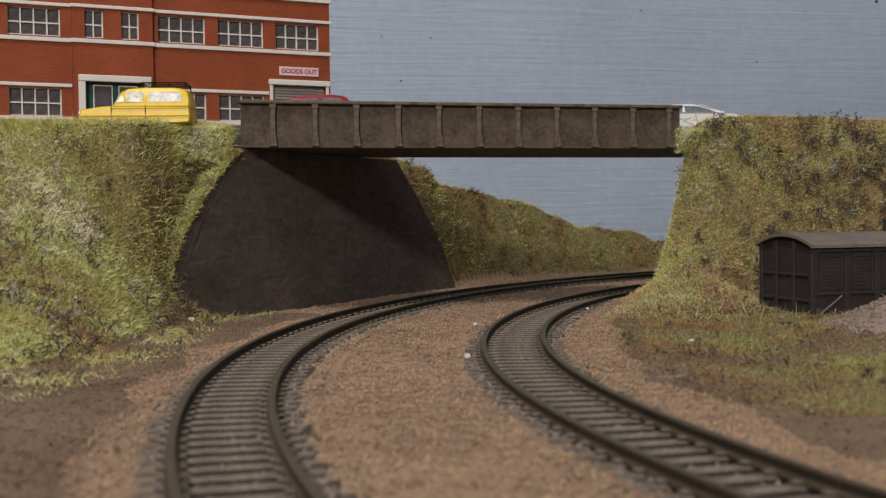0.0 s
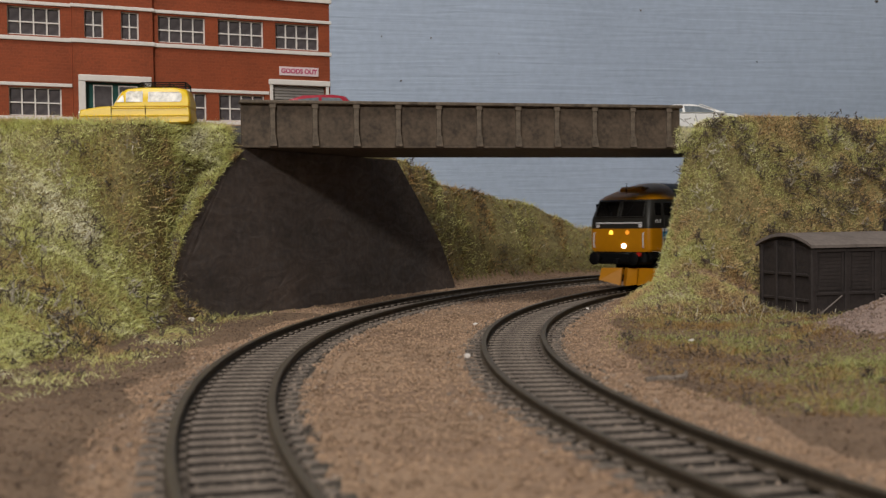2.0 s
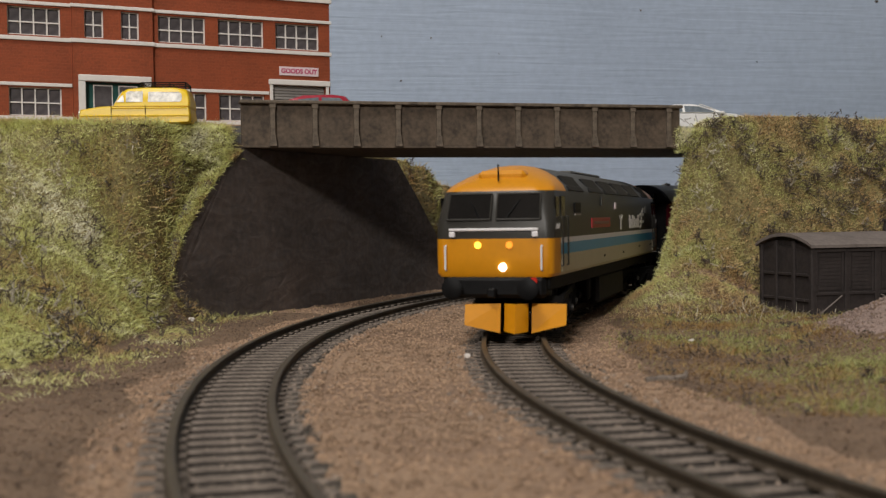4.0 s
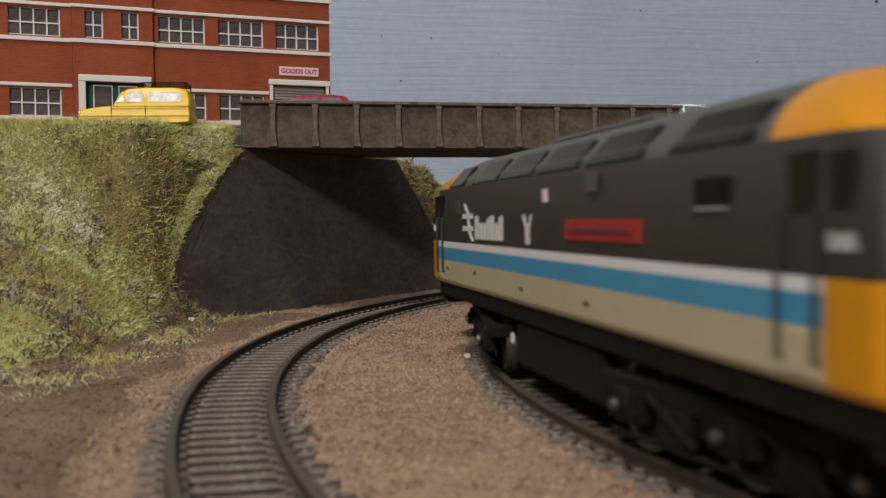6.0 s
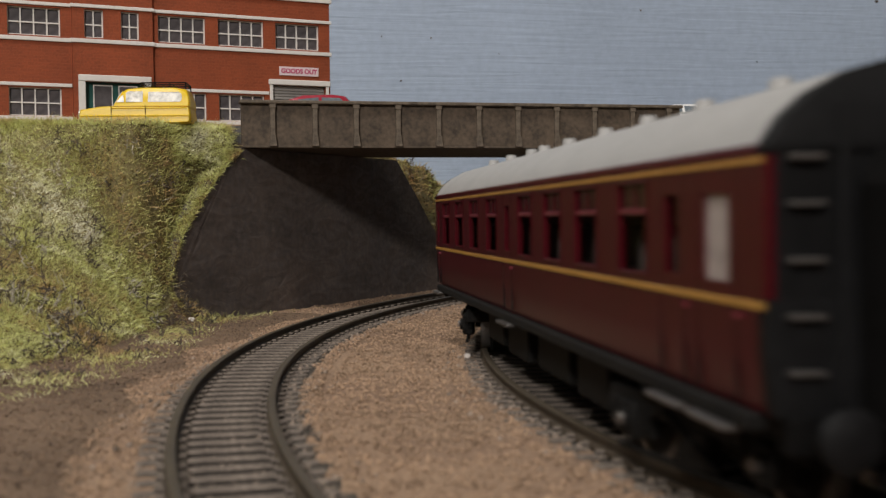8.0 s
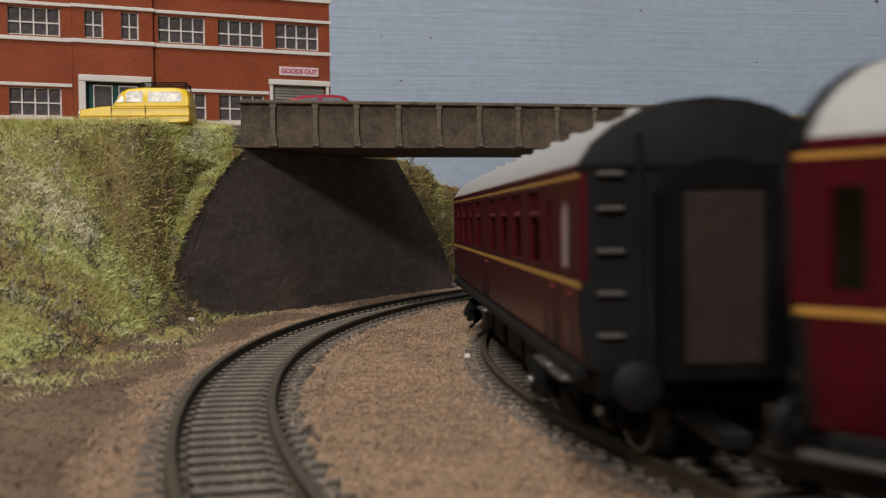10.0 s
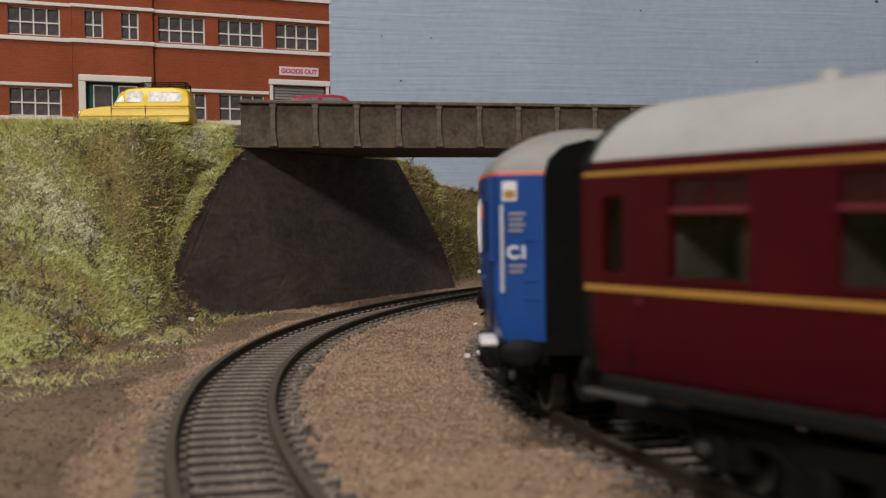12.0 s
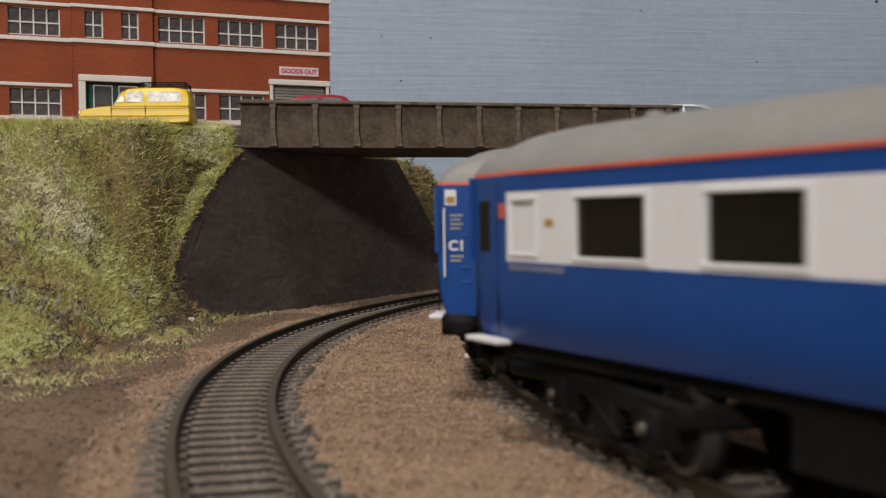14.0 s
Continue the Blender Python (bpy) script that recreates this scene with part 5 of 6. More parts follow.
    Shape().box(-w + 2.2, w - 2.2, -H + 3, H - 3, 26.2, 26.9).make("floor_inside", M_SEAT, v)
    Shape().box(-3.4, -2.6, -H + 3, H - 3, 26.9, 40.9).make("corridor_partition", M_PARTITION, v, "brown corridor partition")
    seats = Shape()
    for k in range(18):
        y = -112 + k * 12.4
        for x in (-10, 10):
            seats.box(x - 4.5, x + 4.5, y - 1.2, y + 1.2, 26.8, 33.6, 0.5)
    seats.make("seat_backs", M_SEAT, v)
    for e in (1, -1):
        Shape().box(-w + 0.6, w - 0.6, e * (H - 0.6) - 0.5, e * (H - 0.6) + 0.5, 26.6, 41.0).make("end_wall", M_BLACK, v)
        s = Shape()
        s.prism([(-7.8, 14), (7.8, 14), (7.8, 38), (6.0, 41.2), (2, 42.4), (-2, 42.4), (-6.0, 41.2), (-7.8, 38)], e * H, e * (H + 6.0), "y")
        s.make("gangway_bellows", M_BELLOWS, v, "black corridor bellows")
        Shape().box(-5.2, 5.2, e * (H + 6.0) - 0.3, e * (H + 6.0) + 0.3, 16, 38, 0.2).make("gangway_door", M_DOORBROWN, v, "brown gangway door")
        for z in (19, 24.6, 30.2, 35.8, 40.4):
            Shape().box(12.0, 15.6, *sorted((e * H, e * (H + 1.6))), z, z + 0.6, 0.15).make("end_step", M_STEEL, v, "worn grey end step")
        Shape().rod((9.8, e * (H + 0.6), 16), (9.8, e * (H + 0.6), 46), 0.5, 8).rod((-9.8, e * (H + 0.6), 16), (-9.8, e * (H + 0.6), 46), 0.5, 8).make("end_pipe", M_BLACK, v)
        Shape().box(-15.5, 15.5, e * (H - 1) - 1.5, e * (H - 1) + 1.5, 10.8, 14.8, 0.4).make("headstock", M_BELLOWS, v)
        buffers(v, e * (H + 0.5), 13.2, 11.2, 3.3)
        Shape().box(-2, 2, e * (H + 2) - 11, e * (H + 2) + 8, 5.5, 8, 0.4).make("coupling", M_BLACK, v)
    underframe(v, H)
    bend = math.degrees(90 / R_IN)
    for y, sg in ((90, 1), (-90, -1)):
        bogie(v, y, (-16.8, 16.8), 6.6, 48, sg * bend)
    return v


def underframe(v, H):
    Shape().box(-13, 13, -H + 5, H - 5, 11.6, 14.9, 0.3).make("floor_pan", M_SOOT, v)
    s = Shape()
    for x in (-11, 11):
        s.rod((x, -62, 12.2), (x, -36, 5.2), 0.7, 6).rod((x, -36, 5.2), (x, 36, 5.2), 0.7, 6).rod((x, 36, 5.2), (x, 62, 12.2), 0.7, 6)
        s.rod((x, -36, 5.2), (x, -36, 12), 0.6, 6).rod((x, 36, 5.2), (x, 36, 12), 0.6, 6)
    s.make("truss", M_SOOT, v)
    for sx in (-1, 1):
        for y0, y1, z0 in ((-56, -36, 4.6), (-30, -8, 3.8), (2, 28, 4.2), (34, 54, 3.6)):
            Shape().box(*sorted((sx * 8, sx * 13.6)), y0, y1, z0, 11.8, 0.5).make("battery_box", M_SOOT, v)
    Shape().rod((6, 12, 8.2), (6, 26, 8.2), 3.0, 14).make("air_cylinder", M_SOOT, v, smooth=True)


def end_plate(name, mat, v, sx, xa, xb, y, f, z0, z1):
    Shape().box(*sorted((sx * xa, sx * xb)), *sorted((y, y + f * 0.14)), z0, z1, 0.05).make(name, mat, v)


def build_blue_coach():
    v = holder("blue_coach", label="blue passenger coach with white window panel and grey roof", category="coach", group="blue coaches")
    H, w, B = 132.5, 17.4, 131.4
    sl = [(z, hw, H, 0.9, 118.0, 1.8) for z, hw in ((14.6, w - 1.9), (16.5, w - 1.0), (19.5, w - 0.35), (24, w), (28, w))]
    body = weld(shell(sl, [0] * 4, [0] * 4, 0).make("lower_body", [M_BLUE, M_BLACK], v))
    
    def skin(y):
        """Half-width of the side at y: drawn in towards the ends."""
        return w - 1.8 * max(0.0, abs(y) - 118.0) / (H - 118.0)

    wins = [(-87.5 + 30.0 * k - 8.8, -87.5 + 30.0 * k + 8.8) for k in range(7)]
    for sx in (1, -1):
        holes = [(a, b, 29.2, 37.8) for a, b in wins]
        fuse(coach_side(sx * w, -117, 117, 28.0, 39.2, holes).make("white_panel", M_WINPANEL, v, "white window panel"))
        Shape().prism([(sx * w, -117), (sx * skin(-H), -H), (sx * (skin(-H) - 1), -H), (sx * (w - 1), -117)], 28.0, 42.0, "z").make("end_panel", M_BLUE, v)
        Shape().prism([(sx * w, 117), (sx * skin(H), H), (sx * (skin(H) - 1), H), (sx * (w - 1), 117)], 28.0, 42.0, "z").make("end_panel", M_BLUE, v)
        coach_side(sx * w, -117, 117, 39.2, 42.0, []).make("cantrail_panel", M_BLUE, v)
        for a, b, c, d in holes:
            panel("window_glass", M_TINT, v, sx * (w - 0.55), a - 0.2, b + 0.2, c - 0.2, d + 0.2, 0.0, "dark tinted window glass")
            fr = Shape()
            window_frame(fr, sx * w, a, b, c, d, 0.7, 0.35)
            fr.make("window_frame", M_WINPANEL, v)
        for f in (-1, 1):
            fr = Shape()
            window_frame(fr, sx * w, *sorted((f * 115.4, f * 107.6)), 29.4, 37.8, 0.5, 0.3)
            fr.make("toilet_window_frame", M_WINPANEL, v)
            panel("toilet_slot", M_SHUTTER, v, sx * w, *sorted((f * 114.6, f * 108.4)), 37.0, 37.5, 0.1)
            panel("small_crest", M_LINE, v, sx * w, *sorted((f * 104.8, f * 102.4)), 33.6, 34.8, 0.1)
            panel("orange_mark", M_ORANGELINE, v, sx * (w - 0.1), *sorted((f * 119.6, f * 117.6)), 35.0, 37.4, 0.1)
            bars("name_bars", M_SHUTTER, v, sx * w if sx > 0 else -w - 0.14, *sorted((f * 116, f * 99)), 26.6, 27.6, 14, "pale line of small lettering")
            y = f * 125.6
            panel("door_window", M_TINT, v, sx * skin(y), y - 2.4, y + 2.4, 29.4, 38.0, 0.12)
            for q in (-4.6, 4.6):
                panel("door_seam", M_BLACK, v, sx * skin(y + q), y + q, y + q + 0.15, 16, 40.6, 0.05)
            Shape().rod((sx * (skin(y) - 0.5), y - f * 3.4, 24.8), (sx * (skin(y) + 0.9), y - f * 3.4, 24.8), 0.4, 8).make("door_handle", M_BLUE, v)
            Shape().box(*sorted((sx * (w - 2.5), sx * (w + 0.5))), y - 5.6, y + 5.6, 14.0, 14.9, 0.2).make("step_board", M_WINPANEL, v, "white-edged footstep")
            # markings and rail on the end wall
            g = f * H
            rail = Shape().rod((sx * 14.1, g + f * 0.8, 23), (sx * 14.1, g + f * 0.8, 37), 0.24, 6)
            for z in (23, 37):
                rail.rod((sx * 14.1, g - f * 0.3, z), (sx * 14.1, g + f * 0.8, z), 0.22, 6)
            rail.make("grab_rail", M_WINPANEL, v, "white grab rail on the end wall")
            end_plate("warning_sticker", M_WINPANEL, v, sx, 11.6, 14.0, g, f, 37.8, 41.0)
            end_plate("sticker_patch", M_LINE, v, sx, 11.9, 13.7, g + f * 0.06, f, 38.2, 39.6)
            for n, z in enumerate((35.9, 35.0, 34.1, 33.2, 27.4, 26.5)):
                end_plate("data_line", M_SHUTTER, v, sx, 10.2 + 0.5 * (n % 2), 13.0, g, f, z - 0.45, z)
            for z in (21.5, 24.6, 31.2):
                end_plate("end_step", M_BLUE, v, sx, 8.4, 10.6, g + f * 0.3, f, z, z + 0.5)
            lettering("C1", 2.9, M_WINPANEL, v, sx * 11.6, g + f * 0.14, 29.3, 90, 0, 180 if f > 0 else 0)
        panel("gutter_line", M_ORANGELINE, v, sx * (w + 0.1), -112, 112, 41.9, 42.5, 0.15, "orange-red gutter line")
    sl = [(z, hw, hl, rc, 112, 1.8 if z < 44 else 1.0) for z, hw, hl, rc in ((42.0, w + 0.1, H, 1.2), (42.6, w, H, 1.4), (44.6, w - 1.4, H - 0.8, 3), (46.8, w - 4.2, H - 2.4, 5), (48.8, w - 8, H - 5, 6), (49.9, w - 12, H - 9, 4), (50.3, w - 16, H - 13, 1.2))]
    weld(shell(sl, [0] * 6, [1] + [0] * 5, 0).make("roof", [M_COACHROOF2, M_ORANGELINE], v, "mid grey roof with domed ends"))
    for y in (-96, -40, 40, 96):
        Shape().rod((3, y, 49.4), (3, y, 50.9), 1.8, 12, 1.4).make("roof_ventilator", M_COACHROOF2, v, smooth=True)
    for e in (1, -1):
        Shape().box(-w + 1.2, w - 1.2, e * (H - 0.5) - 0.5, e * (H - 0.5) + 0.5, 28, 42).make("end_wall", M_BLUE, v)
        Shape().prism([(-7.2, 13), (7.2, 13), (7.2, 42), (6.4, 44.6), (4.4, 46.4), (0, 47.4), (-4.4, 46.4), (-6.4, 44.6), (-7.2, 42)], e * (H - 5), e * (H + 5.0), "y").make("gangway_bellows", M_BELLOWS, v, "black corridor bellows")
        Shape().box(-15.0, 15.0, e * (H - 1) - 1.5, e * (H - 1) + 1.6, 10.8, 14.8, 0.4).make("headstock", M_BELLOWS, v)
        buffers(v, e * (H - 2.6), 13.2, 11.2, 3.5, 0.66)
        Shape().box(-2, 2, e * (H + 1) - 11, e * (H + 1) + 4, 5.5, 8, 0.4).make("coupling", M_BLACK, v)
    underframe(v, H)
    bend = math.degrees(93 / R_IN)
    for y, sg in ((93, 1), (-93, -1)):
        bogie(v, y, (-17, 17), 6.6, 50, sg * bend)
    return v


def arc_at(t):
    return float(np.interp(t, [a for a, _ in RUN], [b for _, b in RUN]))


def centre_angle(k, t):
    return (arc_at(t) + OFFSETS[k]) / R_IN


def on_rails(k, t):
    phi = centre_angle(k, t)
    r = math.sqrt(R_IN ** 2 - PIVOT[k] ** 2)
    x, y, _ = on_arc(r, phi)
    return pose(x * MM, y * MM, 0, 0, 0, math.degrees(math.pi - phi))


loco = build_loco()
maroon = build_maroon_coach()
blue = build_blue_coach()
train = [loco, maroon, copy_thing(maroon, on_rails(2, 0)), blue, copy_thing(blue, on_rails(4, 0))]


# ---- loose ballast, grass and twigs ----
def spread(n, x0, x1, y0, y1, rng):
    return rng.uniform(x0, x1, n), rng.uniform(y0, y1, n)


def slope_normal(X, Y):
    e = 1.5
    zx = (land(X + e, Y)[0] - land(X - e, Y)[0]) / (2 * e)
    zy = (land(X, Y + e)[0] - land(X, Y - e)[0]) / (2 * e)
    n = np.stack([-zx, -zy, np.ones_like(zx)], -1)
    return n / np.linalg.norm(n, axis=1)[:, None]


def track_gap(X, Y):
    """Distance from the nearest track's middle line."""
    rad = np.hypot(X - CENTRE[0], Y - CENTRE[1])
    return np.minimum(np.abs(rad - R_OUT), np.abs(rad - R_IN))


def in_sight(X, Y, margin=15):
    return np.abs(X) < 0.385 * Y + margin


def stones(name, count, region, size, keep, mats, seed, label):
    rng = np.random.RandomState(seed)
    X, Y = spread(count, *region, rng)
    ok = in_sight(X, Y) & keep(X, Y, rng)
    X, Y = X[ok], Y[ok]
    Z = land(X, Y)[0]
    n = len(X)
    r = size[0] + (size[1] - size[0]) * rng.rand(n) ** 2
    octa = np.array([(1, 0, 0), (0, 1, 0), (-1, 0, 0), (0, -1, 0), (0, 0, 0.8), (0, 0, -0.8)], float)
    P = octa[None] * (0.65 + 0.7 * rng.rand(n, 6, 1)) * r[:, None, None]
    a = rng.uniform(0, 6.283, n)
    ca, sa = np.cos(a)[:, None], np.sin(a)[:, None]
    tilt = rng.uniform(-0.7, 0.7, (n, 1))
    x, y, z = P[..., 0], P[..., 1], P[..., 2]
    y, z = y * np.cos(tilt) - z * np.sin(tilt), y * np.sin(tilt) + z * np.cos(tilt)
    V = np.stack([x * ca - y * sa + X[:, None], x * sa + y * ca + Y[:, None], z + (Z + r * 0.25)[:, None]], -1).reshape(-1, 3)
    f = np.array([(0, 1, 4), (1, 2, 4), (2, 3, 4), (3, 0, 4), (1, 0, 5), (2, 1, 5), (3, 2, 5), (0, 3, 5)])
    F = (f[None] + 6 * np.arange(n)[:, None, None]).reshape(-1, 3)
    return tagged(scatter_mesh(name, mats, V, F), label, "ballast", kind="stuff")


def flat_keep(X, Y, rng):
    z, w, h = land(X, Y)
    return (w < 0.06) & (track_gap(X, Y) > 14.6 + 1.8 * ripple(X, Y, 0.3, 93)) & (h < 5) & ~dark_side(X, Y)


def earth_keep(X, Y, rng):
    z, w, h = land(X, Y)
    return (w < 0.06) & dark_side(X, Y)


def bed_keep(X, Y, rng):
    gap = track_gap(X, Y)
    return (gap < 14.5) & (np.abs(gap - 8.65) > 1.4) & (rng.rand(len(X)) < 0.5)


def edge_keep(X, Y, rng):
    gap = track_gap(X, Y)
    z, w, h = land(X, Y)
    return (gap > 10.2) & (gap < 22) & (w < 0.05) & (rng.rand(len(X)) < np.clip((23 - gap) / 9, 0, 1) * 0.35)


def heap_keep(X, Y, rng):
    return land(X, Y)[2] > 3.0


stones("ballast_grains", 150000, (-150, 170, 100, 460), (0.18, 0.5), flat_keep, [M_STONE], 11, "loose brown ballast grains over the ground")
stones("earth_grains", 40000, (-170, -40, 100, 480), (0.15, 0.45), earth_keep, [M_DARKGRAIN], 16, "crumbs of dark brown earth beside the track")
stones("earth_grains_by_hut", 40000, (40, 200, 130, 480), (0.15, 0.45), earth_keep, [M_DARKGRAIN], 17, "crumbs of dark brown earth in front of the hut")
stones("far_ballast_grains", 30000, (-120, 260, 460, 840), (0.3, 0.6), flat_keep, [M_STONE], 12, "loose brown ballast grains over the ground")
stones("track_bed_grains", 110000, (-110, 260, 90, 800), (0.25, 0.62), bed_keep, [M_STONE_GREY], 13, "fine grey ballast between the sleepers")
stones("shoulder_stones", 60000, (-110, 260, 100, 780), (0.35, 0.85), edge_keep, [M_STONE_GREY], 14, "grey stones along the ends of the sleepers")
stones("heap_gravel", 9000, (90, 230, 290, 450), (0.3, 0.8), heap_keep, [M_MOUND], 15, "grey pink gravel heap")


def turf(name, count, region, length, width, keep, mat, seed, label, lean=0.9, curl=0.5):
    """Bent fibres, each of two narrow faces."""
    rng = np.random.RandomState(seed)
    X, Y = spread(count, *region, rng)
    ok = in_sight(X, Y, 25)
    X, Y = X[ok], Y[ok]
    ok = keep(X, Y, rng)
    X, Y = X[ok], Y[ok]
    base = np.stack([X, Y, land(X, Y)[0] - 0.3], -1)
    return fibres(name, base, slope_normal(X, Y), length, width, mat, rng, label, lean, curl)


def fibres(name, base, N, length, width, mat, rng, label, lean=0.9, curl=0.5):
    """Bent fibres that grow from the given points along the given normals."""
    n = len(base)
    D = N * 0.6 + np.array([0, 0, 0.35]) + rng.normal(0, lean, (n, 3)) * np.array([1, 1, 0.6])
    D /= np.linalg.norm(D, axis=1)[:, None]
    flip = np.sum(D * N, 1) < 0.05
    D[flip] = D[flip] - 2 * np.sum(D[flip] * N[flip], 1)[:, None] * N[flip]
    L = length[0] + (length[1] - length[0]) * rng.rand(n) ** 1.5
    S = np.cross(D, rng.normal(0, 1, (n, 3)))
    S /= np.linalg.norm(S, axis=1)[:, None] + 1e-9
    W = width * rng.uniform(0.6, 1.3, n)
    D2 = D + np.array([0, 0, -curl]) * rng.rand(n, 1) + rng.normal(0, 0.25, (n, 3))
    mid = base + D * (L * 0.55)[:, None]
    tip = mid + D2 * (L * 0.45)[:, None]
    s = S * W[:, None]
    V = np.stack([base - s * 0.5, base + s * 0.5, mid + s * 0.45, mid - s * 0.45, tip], 1).reshape(-1, 3)
    k = 5 * np.arange(n)[:, None]
    F = np.concatenate([k + np.array([0, 1, 2]), k + np.array([0, 2, 3]), k + np.array([3, 2, 4])])
    return tagged(scatter_mesh(name, [mat], V, F), label, "grass", kind="stuff")


def bank_keep(X, Y, rng):
    z, w, h = land(X, Y)
    patch = 0.75 + 0.35 * ripple(X, Y, 0.11, 21)
    return (w > 0.03) & (h < 6) & (track_gap(X, Y) > 15) & (rng.rand(len(X)) < patch) & ~((w > 0.985) & (rng.rand(len(X)) < 0.4))


def verge_keep(X, Y, rng):
    """Thin growth that runs out over the flat from the feet of the banks."""
    z, w, h = land(X, Y)
    fl, _ = polyline(LEFT_FOOT, LEFT_REST, X, Y)
    fr, _ = polyline(RIGHT_FOOT, RIGHT_REST, X, Y)
    left = np.clip(1 + fl / 22, 0, 1) * (X < 0)
    inside = R_IN - np.hypot(X - CENTRE[0], Y - CENTRE[1])
    belt = np.clip((inside - 25 - 5 * ripple(X, Y, 0.09, 23)) / 20, 0, 1) * (X > 0) * (Y < 500) * (Y > 215)
    right = np.maximum(np.clip(1 + fr / 16, 0, 1) * (X > 0), belt)
    p = np.clip(np.maximum(left * (0.55 + 0.8 * ripple(X, Y, 0.10, 22)), right * (0.75 + 0.45 * ripple(X, Y, 0.10, 22))), 0, 1)
    return (w < 0.05) & (h < 4) & (track_gap(X, Y) > 16) & (rng.rand(len(X)) < p)


def lush_keep(X, Y, rng):
    """Bright growth in patches over the bank, thick near the bridge."""
    z, w, h = land(X, Y)
    p = np.maximum(np.clip(0.15 + 1.1 * ripple(X, Y, 0.055, 26), 0, 1), np.exp(-(((X + 100) / 14) ** 2 + ((Y - 440) / 26) ** 2)))
    return (w > 0.05) & (rng.rand(len(X)) < p)


def tall_keep(X, Y, rng):
    """Longer growth in front of the hut, away from the rails."""
    inside = R_IN - np.hypot(X - CENTRE[0], Y - CENTRE[1])
    z, w, h = land(X, Y)
    p = np.clip((inside - 34) / 14, 0, 1) * np.clip(0.2 + 0.9 * ripple(X, Y, 0.09, 24), 0, 1)
    return (w < 0.3) & (h < 4) & (X > 0) & (Y < 425) & (rng.rand(len(X)) < p)


turf("bank_grass", 330000, (-210, -72, 225, 485), (0.8, 3.2), 0.14, bank_keep, M_GRASS, 31, "green and straw static grass on the banks", 1.1)
turf("bank_grass_by_hut", 240000, (84, 250, 470, 600), (0.8, 3.0), 0.16, bank_keep, M_STRAW, 35, "ochre and green static grass on the banks", 1.1)
turf("far_bank_grass", 130000, (-40, 240, 600, 870), (1.2, 3.8), 0.22, bank_keep, M_HEATH, 32, "brown and olive static grass on the far bank", 1.1)
turf("lush_grass", 130000, (-210, -82, 225, 485), (0.8, 2.8), 0.15, lush_keep, M_LUSH, 77, "bright lime and straw grass in patches on the bank", 1.1)
turf("yard_grass", 40000, (-330, -60, 400, 560), (1.0, 3.0), 0.24, bank_keep, M_GRASS, 36, "short grass on the bank top")
turf("verge_grass", 130000, (-170, -70, 170, 500), (0.8, 2.6), 0.15, verge_keep, M_GRASS, 33, "thin grass growing over the ballast edge")
turf("verge_grass_by_hut", 130000, (40, 240, 180, 510), (0.8, 2.6), 0.15, verge_keep, M_VERGE, 37, "thin grass growing over the ballast edge")
turf("tall_grass_by_hut", 70000, (50, 200, 215, 500), (1.6, 4.6), 0.17, tall_keep, M_VERGE, 72, "longer green and rusty grass in front of the hut", 0.9, 0.7)
turf("verge_flakes", 110000, (-170, 240, 190, 510), (0.4, 1.2), 0.5, verge_keep, M_FLAKE, 50, "brown leaf flakes over the thin grass", 1.4, 0.0)
turf("leaf_flakes", 90000, (-210, -72, 225, 485), (0.5, 1.3), 0.5, bank_keep, M_FLAKE, 38, "brown and dark green leaf flakes among the grass", 1.4, 0.0)
turf("leaf_flakes_by_hut", 120000, (80, 250, 440, 600), (0.5, 1.3), 0.5, bank_keep, M_FLAKE, 39, "brown and dark green leaf flakes among the grass", 1.4, 0.0)
turf("leaf_flakes_far", 70000, (-40, 240, 600, 870), (0.7, 1.6), 0.8, bank_keep, M_FLAKE, 40, "brown and dark green leaf flakes among the grass", 1.4, 0.0)
turf("dry_stalks", 14000, (-330, 330, 200, 860), (4.0, 8.5), 0.2, bank_keep, M_PALETWIG, 34, "pale dry stalks standing in the grass", 0.7, 0.2)
def skirt_keep(X, Y, rng):
    """Pale growth on the low slope that spreads from the foot of the bank beside the hut."""
    z, w, h = land(X, Y)
    a = np.exp(-(((X - 98) / 26) ** 2 + ((Y - 482) / 32) ** 2))
    return (w < 0.3) & (track_gap(X, Y) > 22) & (X < 128) & (rng.rand(len(X)) < 1.6 * a * (0.8 + 0.4 * ripple(X, Y, 0.15, 25)))


turf("skirt_grass", 60000, (60, 130, 420, 545), (0.8, 3.2), 0.16, skirt_keep, M_STRAW, 75, "pale straw grass on the low slope beside the hut", 1.0, 0.6)
turf("skirt_flakes", 16000, (60, 130, 420, 545), (0.4, 1.2), 0.5, skirt_keep, M_FLAKE, 76, "brown leaf flakes on the low slope", 1.4, 0.0)
# Short white flakes stand in for glints on the grass fibres.
turf("bright_chips", 7000, (-330, 330, 200, 860), (0.4, 0.9), 0.6, bank_keep, M_DULLWHITE, 73, "tiny white flakes as painted glints on the grass", 1.4, 0.0)
turf("bright_verge_chips", 3000, (-170, 240, 200, 510), (0.4, 0.8), 0.5, verge_keep, M_DULLWHITE, 74, "tiny white flakes as painted glints on the grass", 1.4, 0.0)


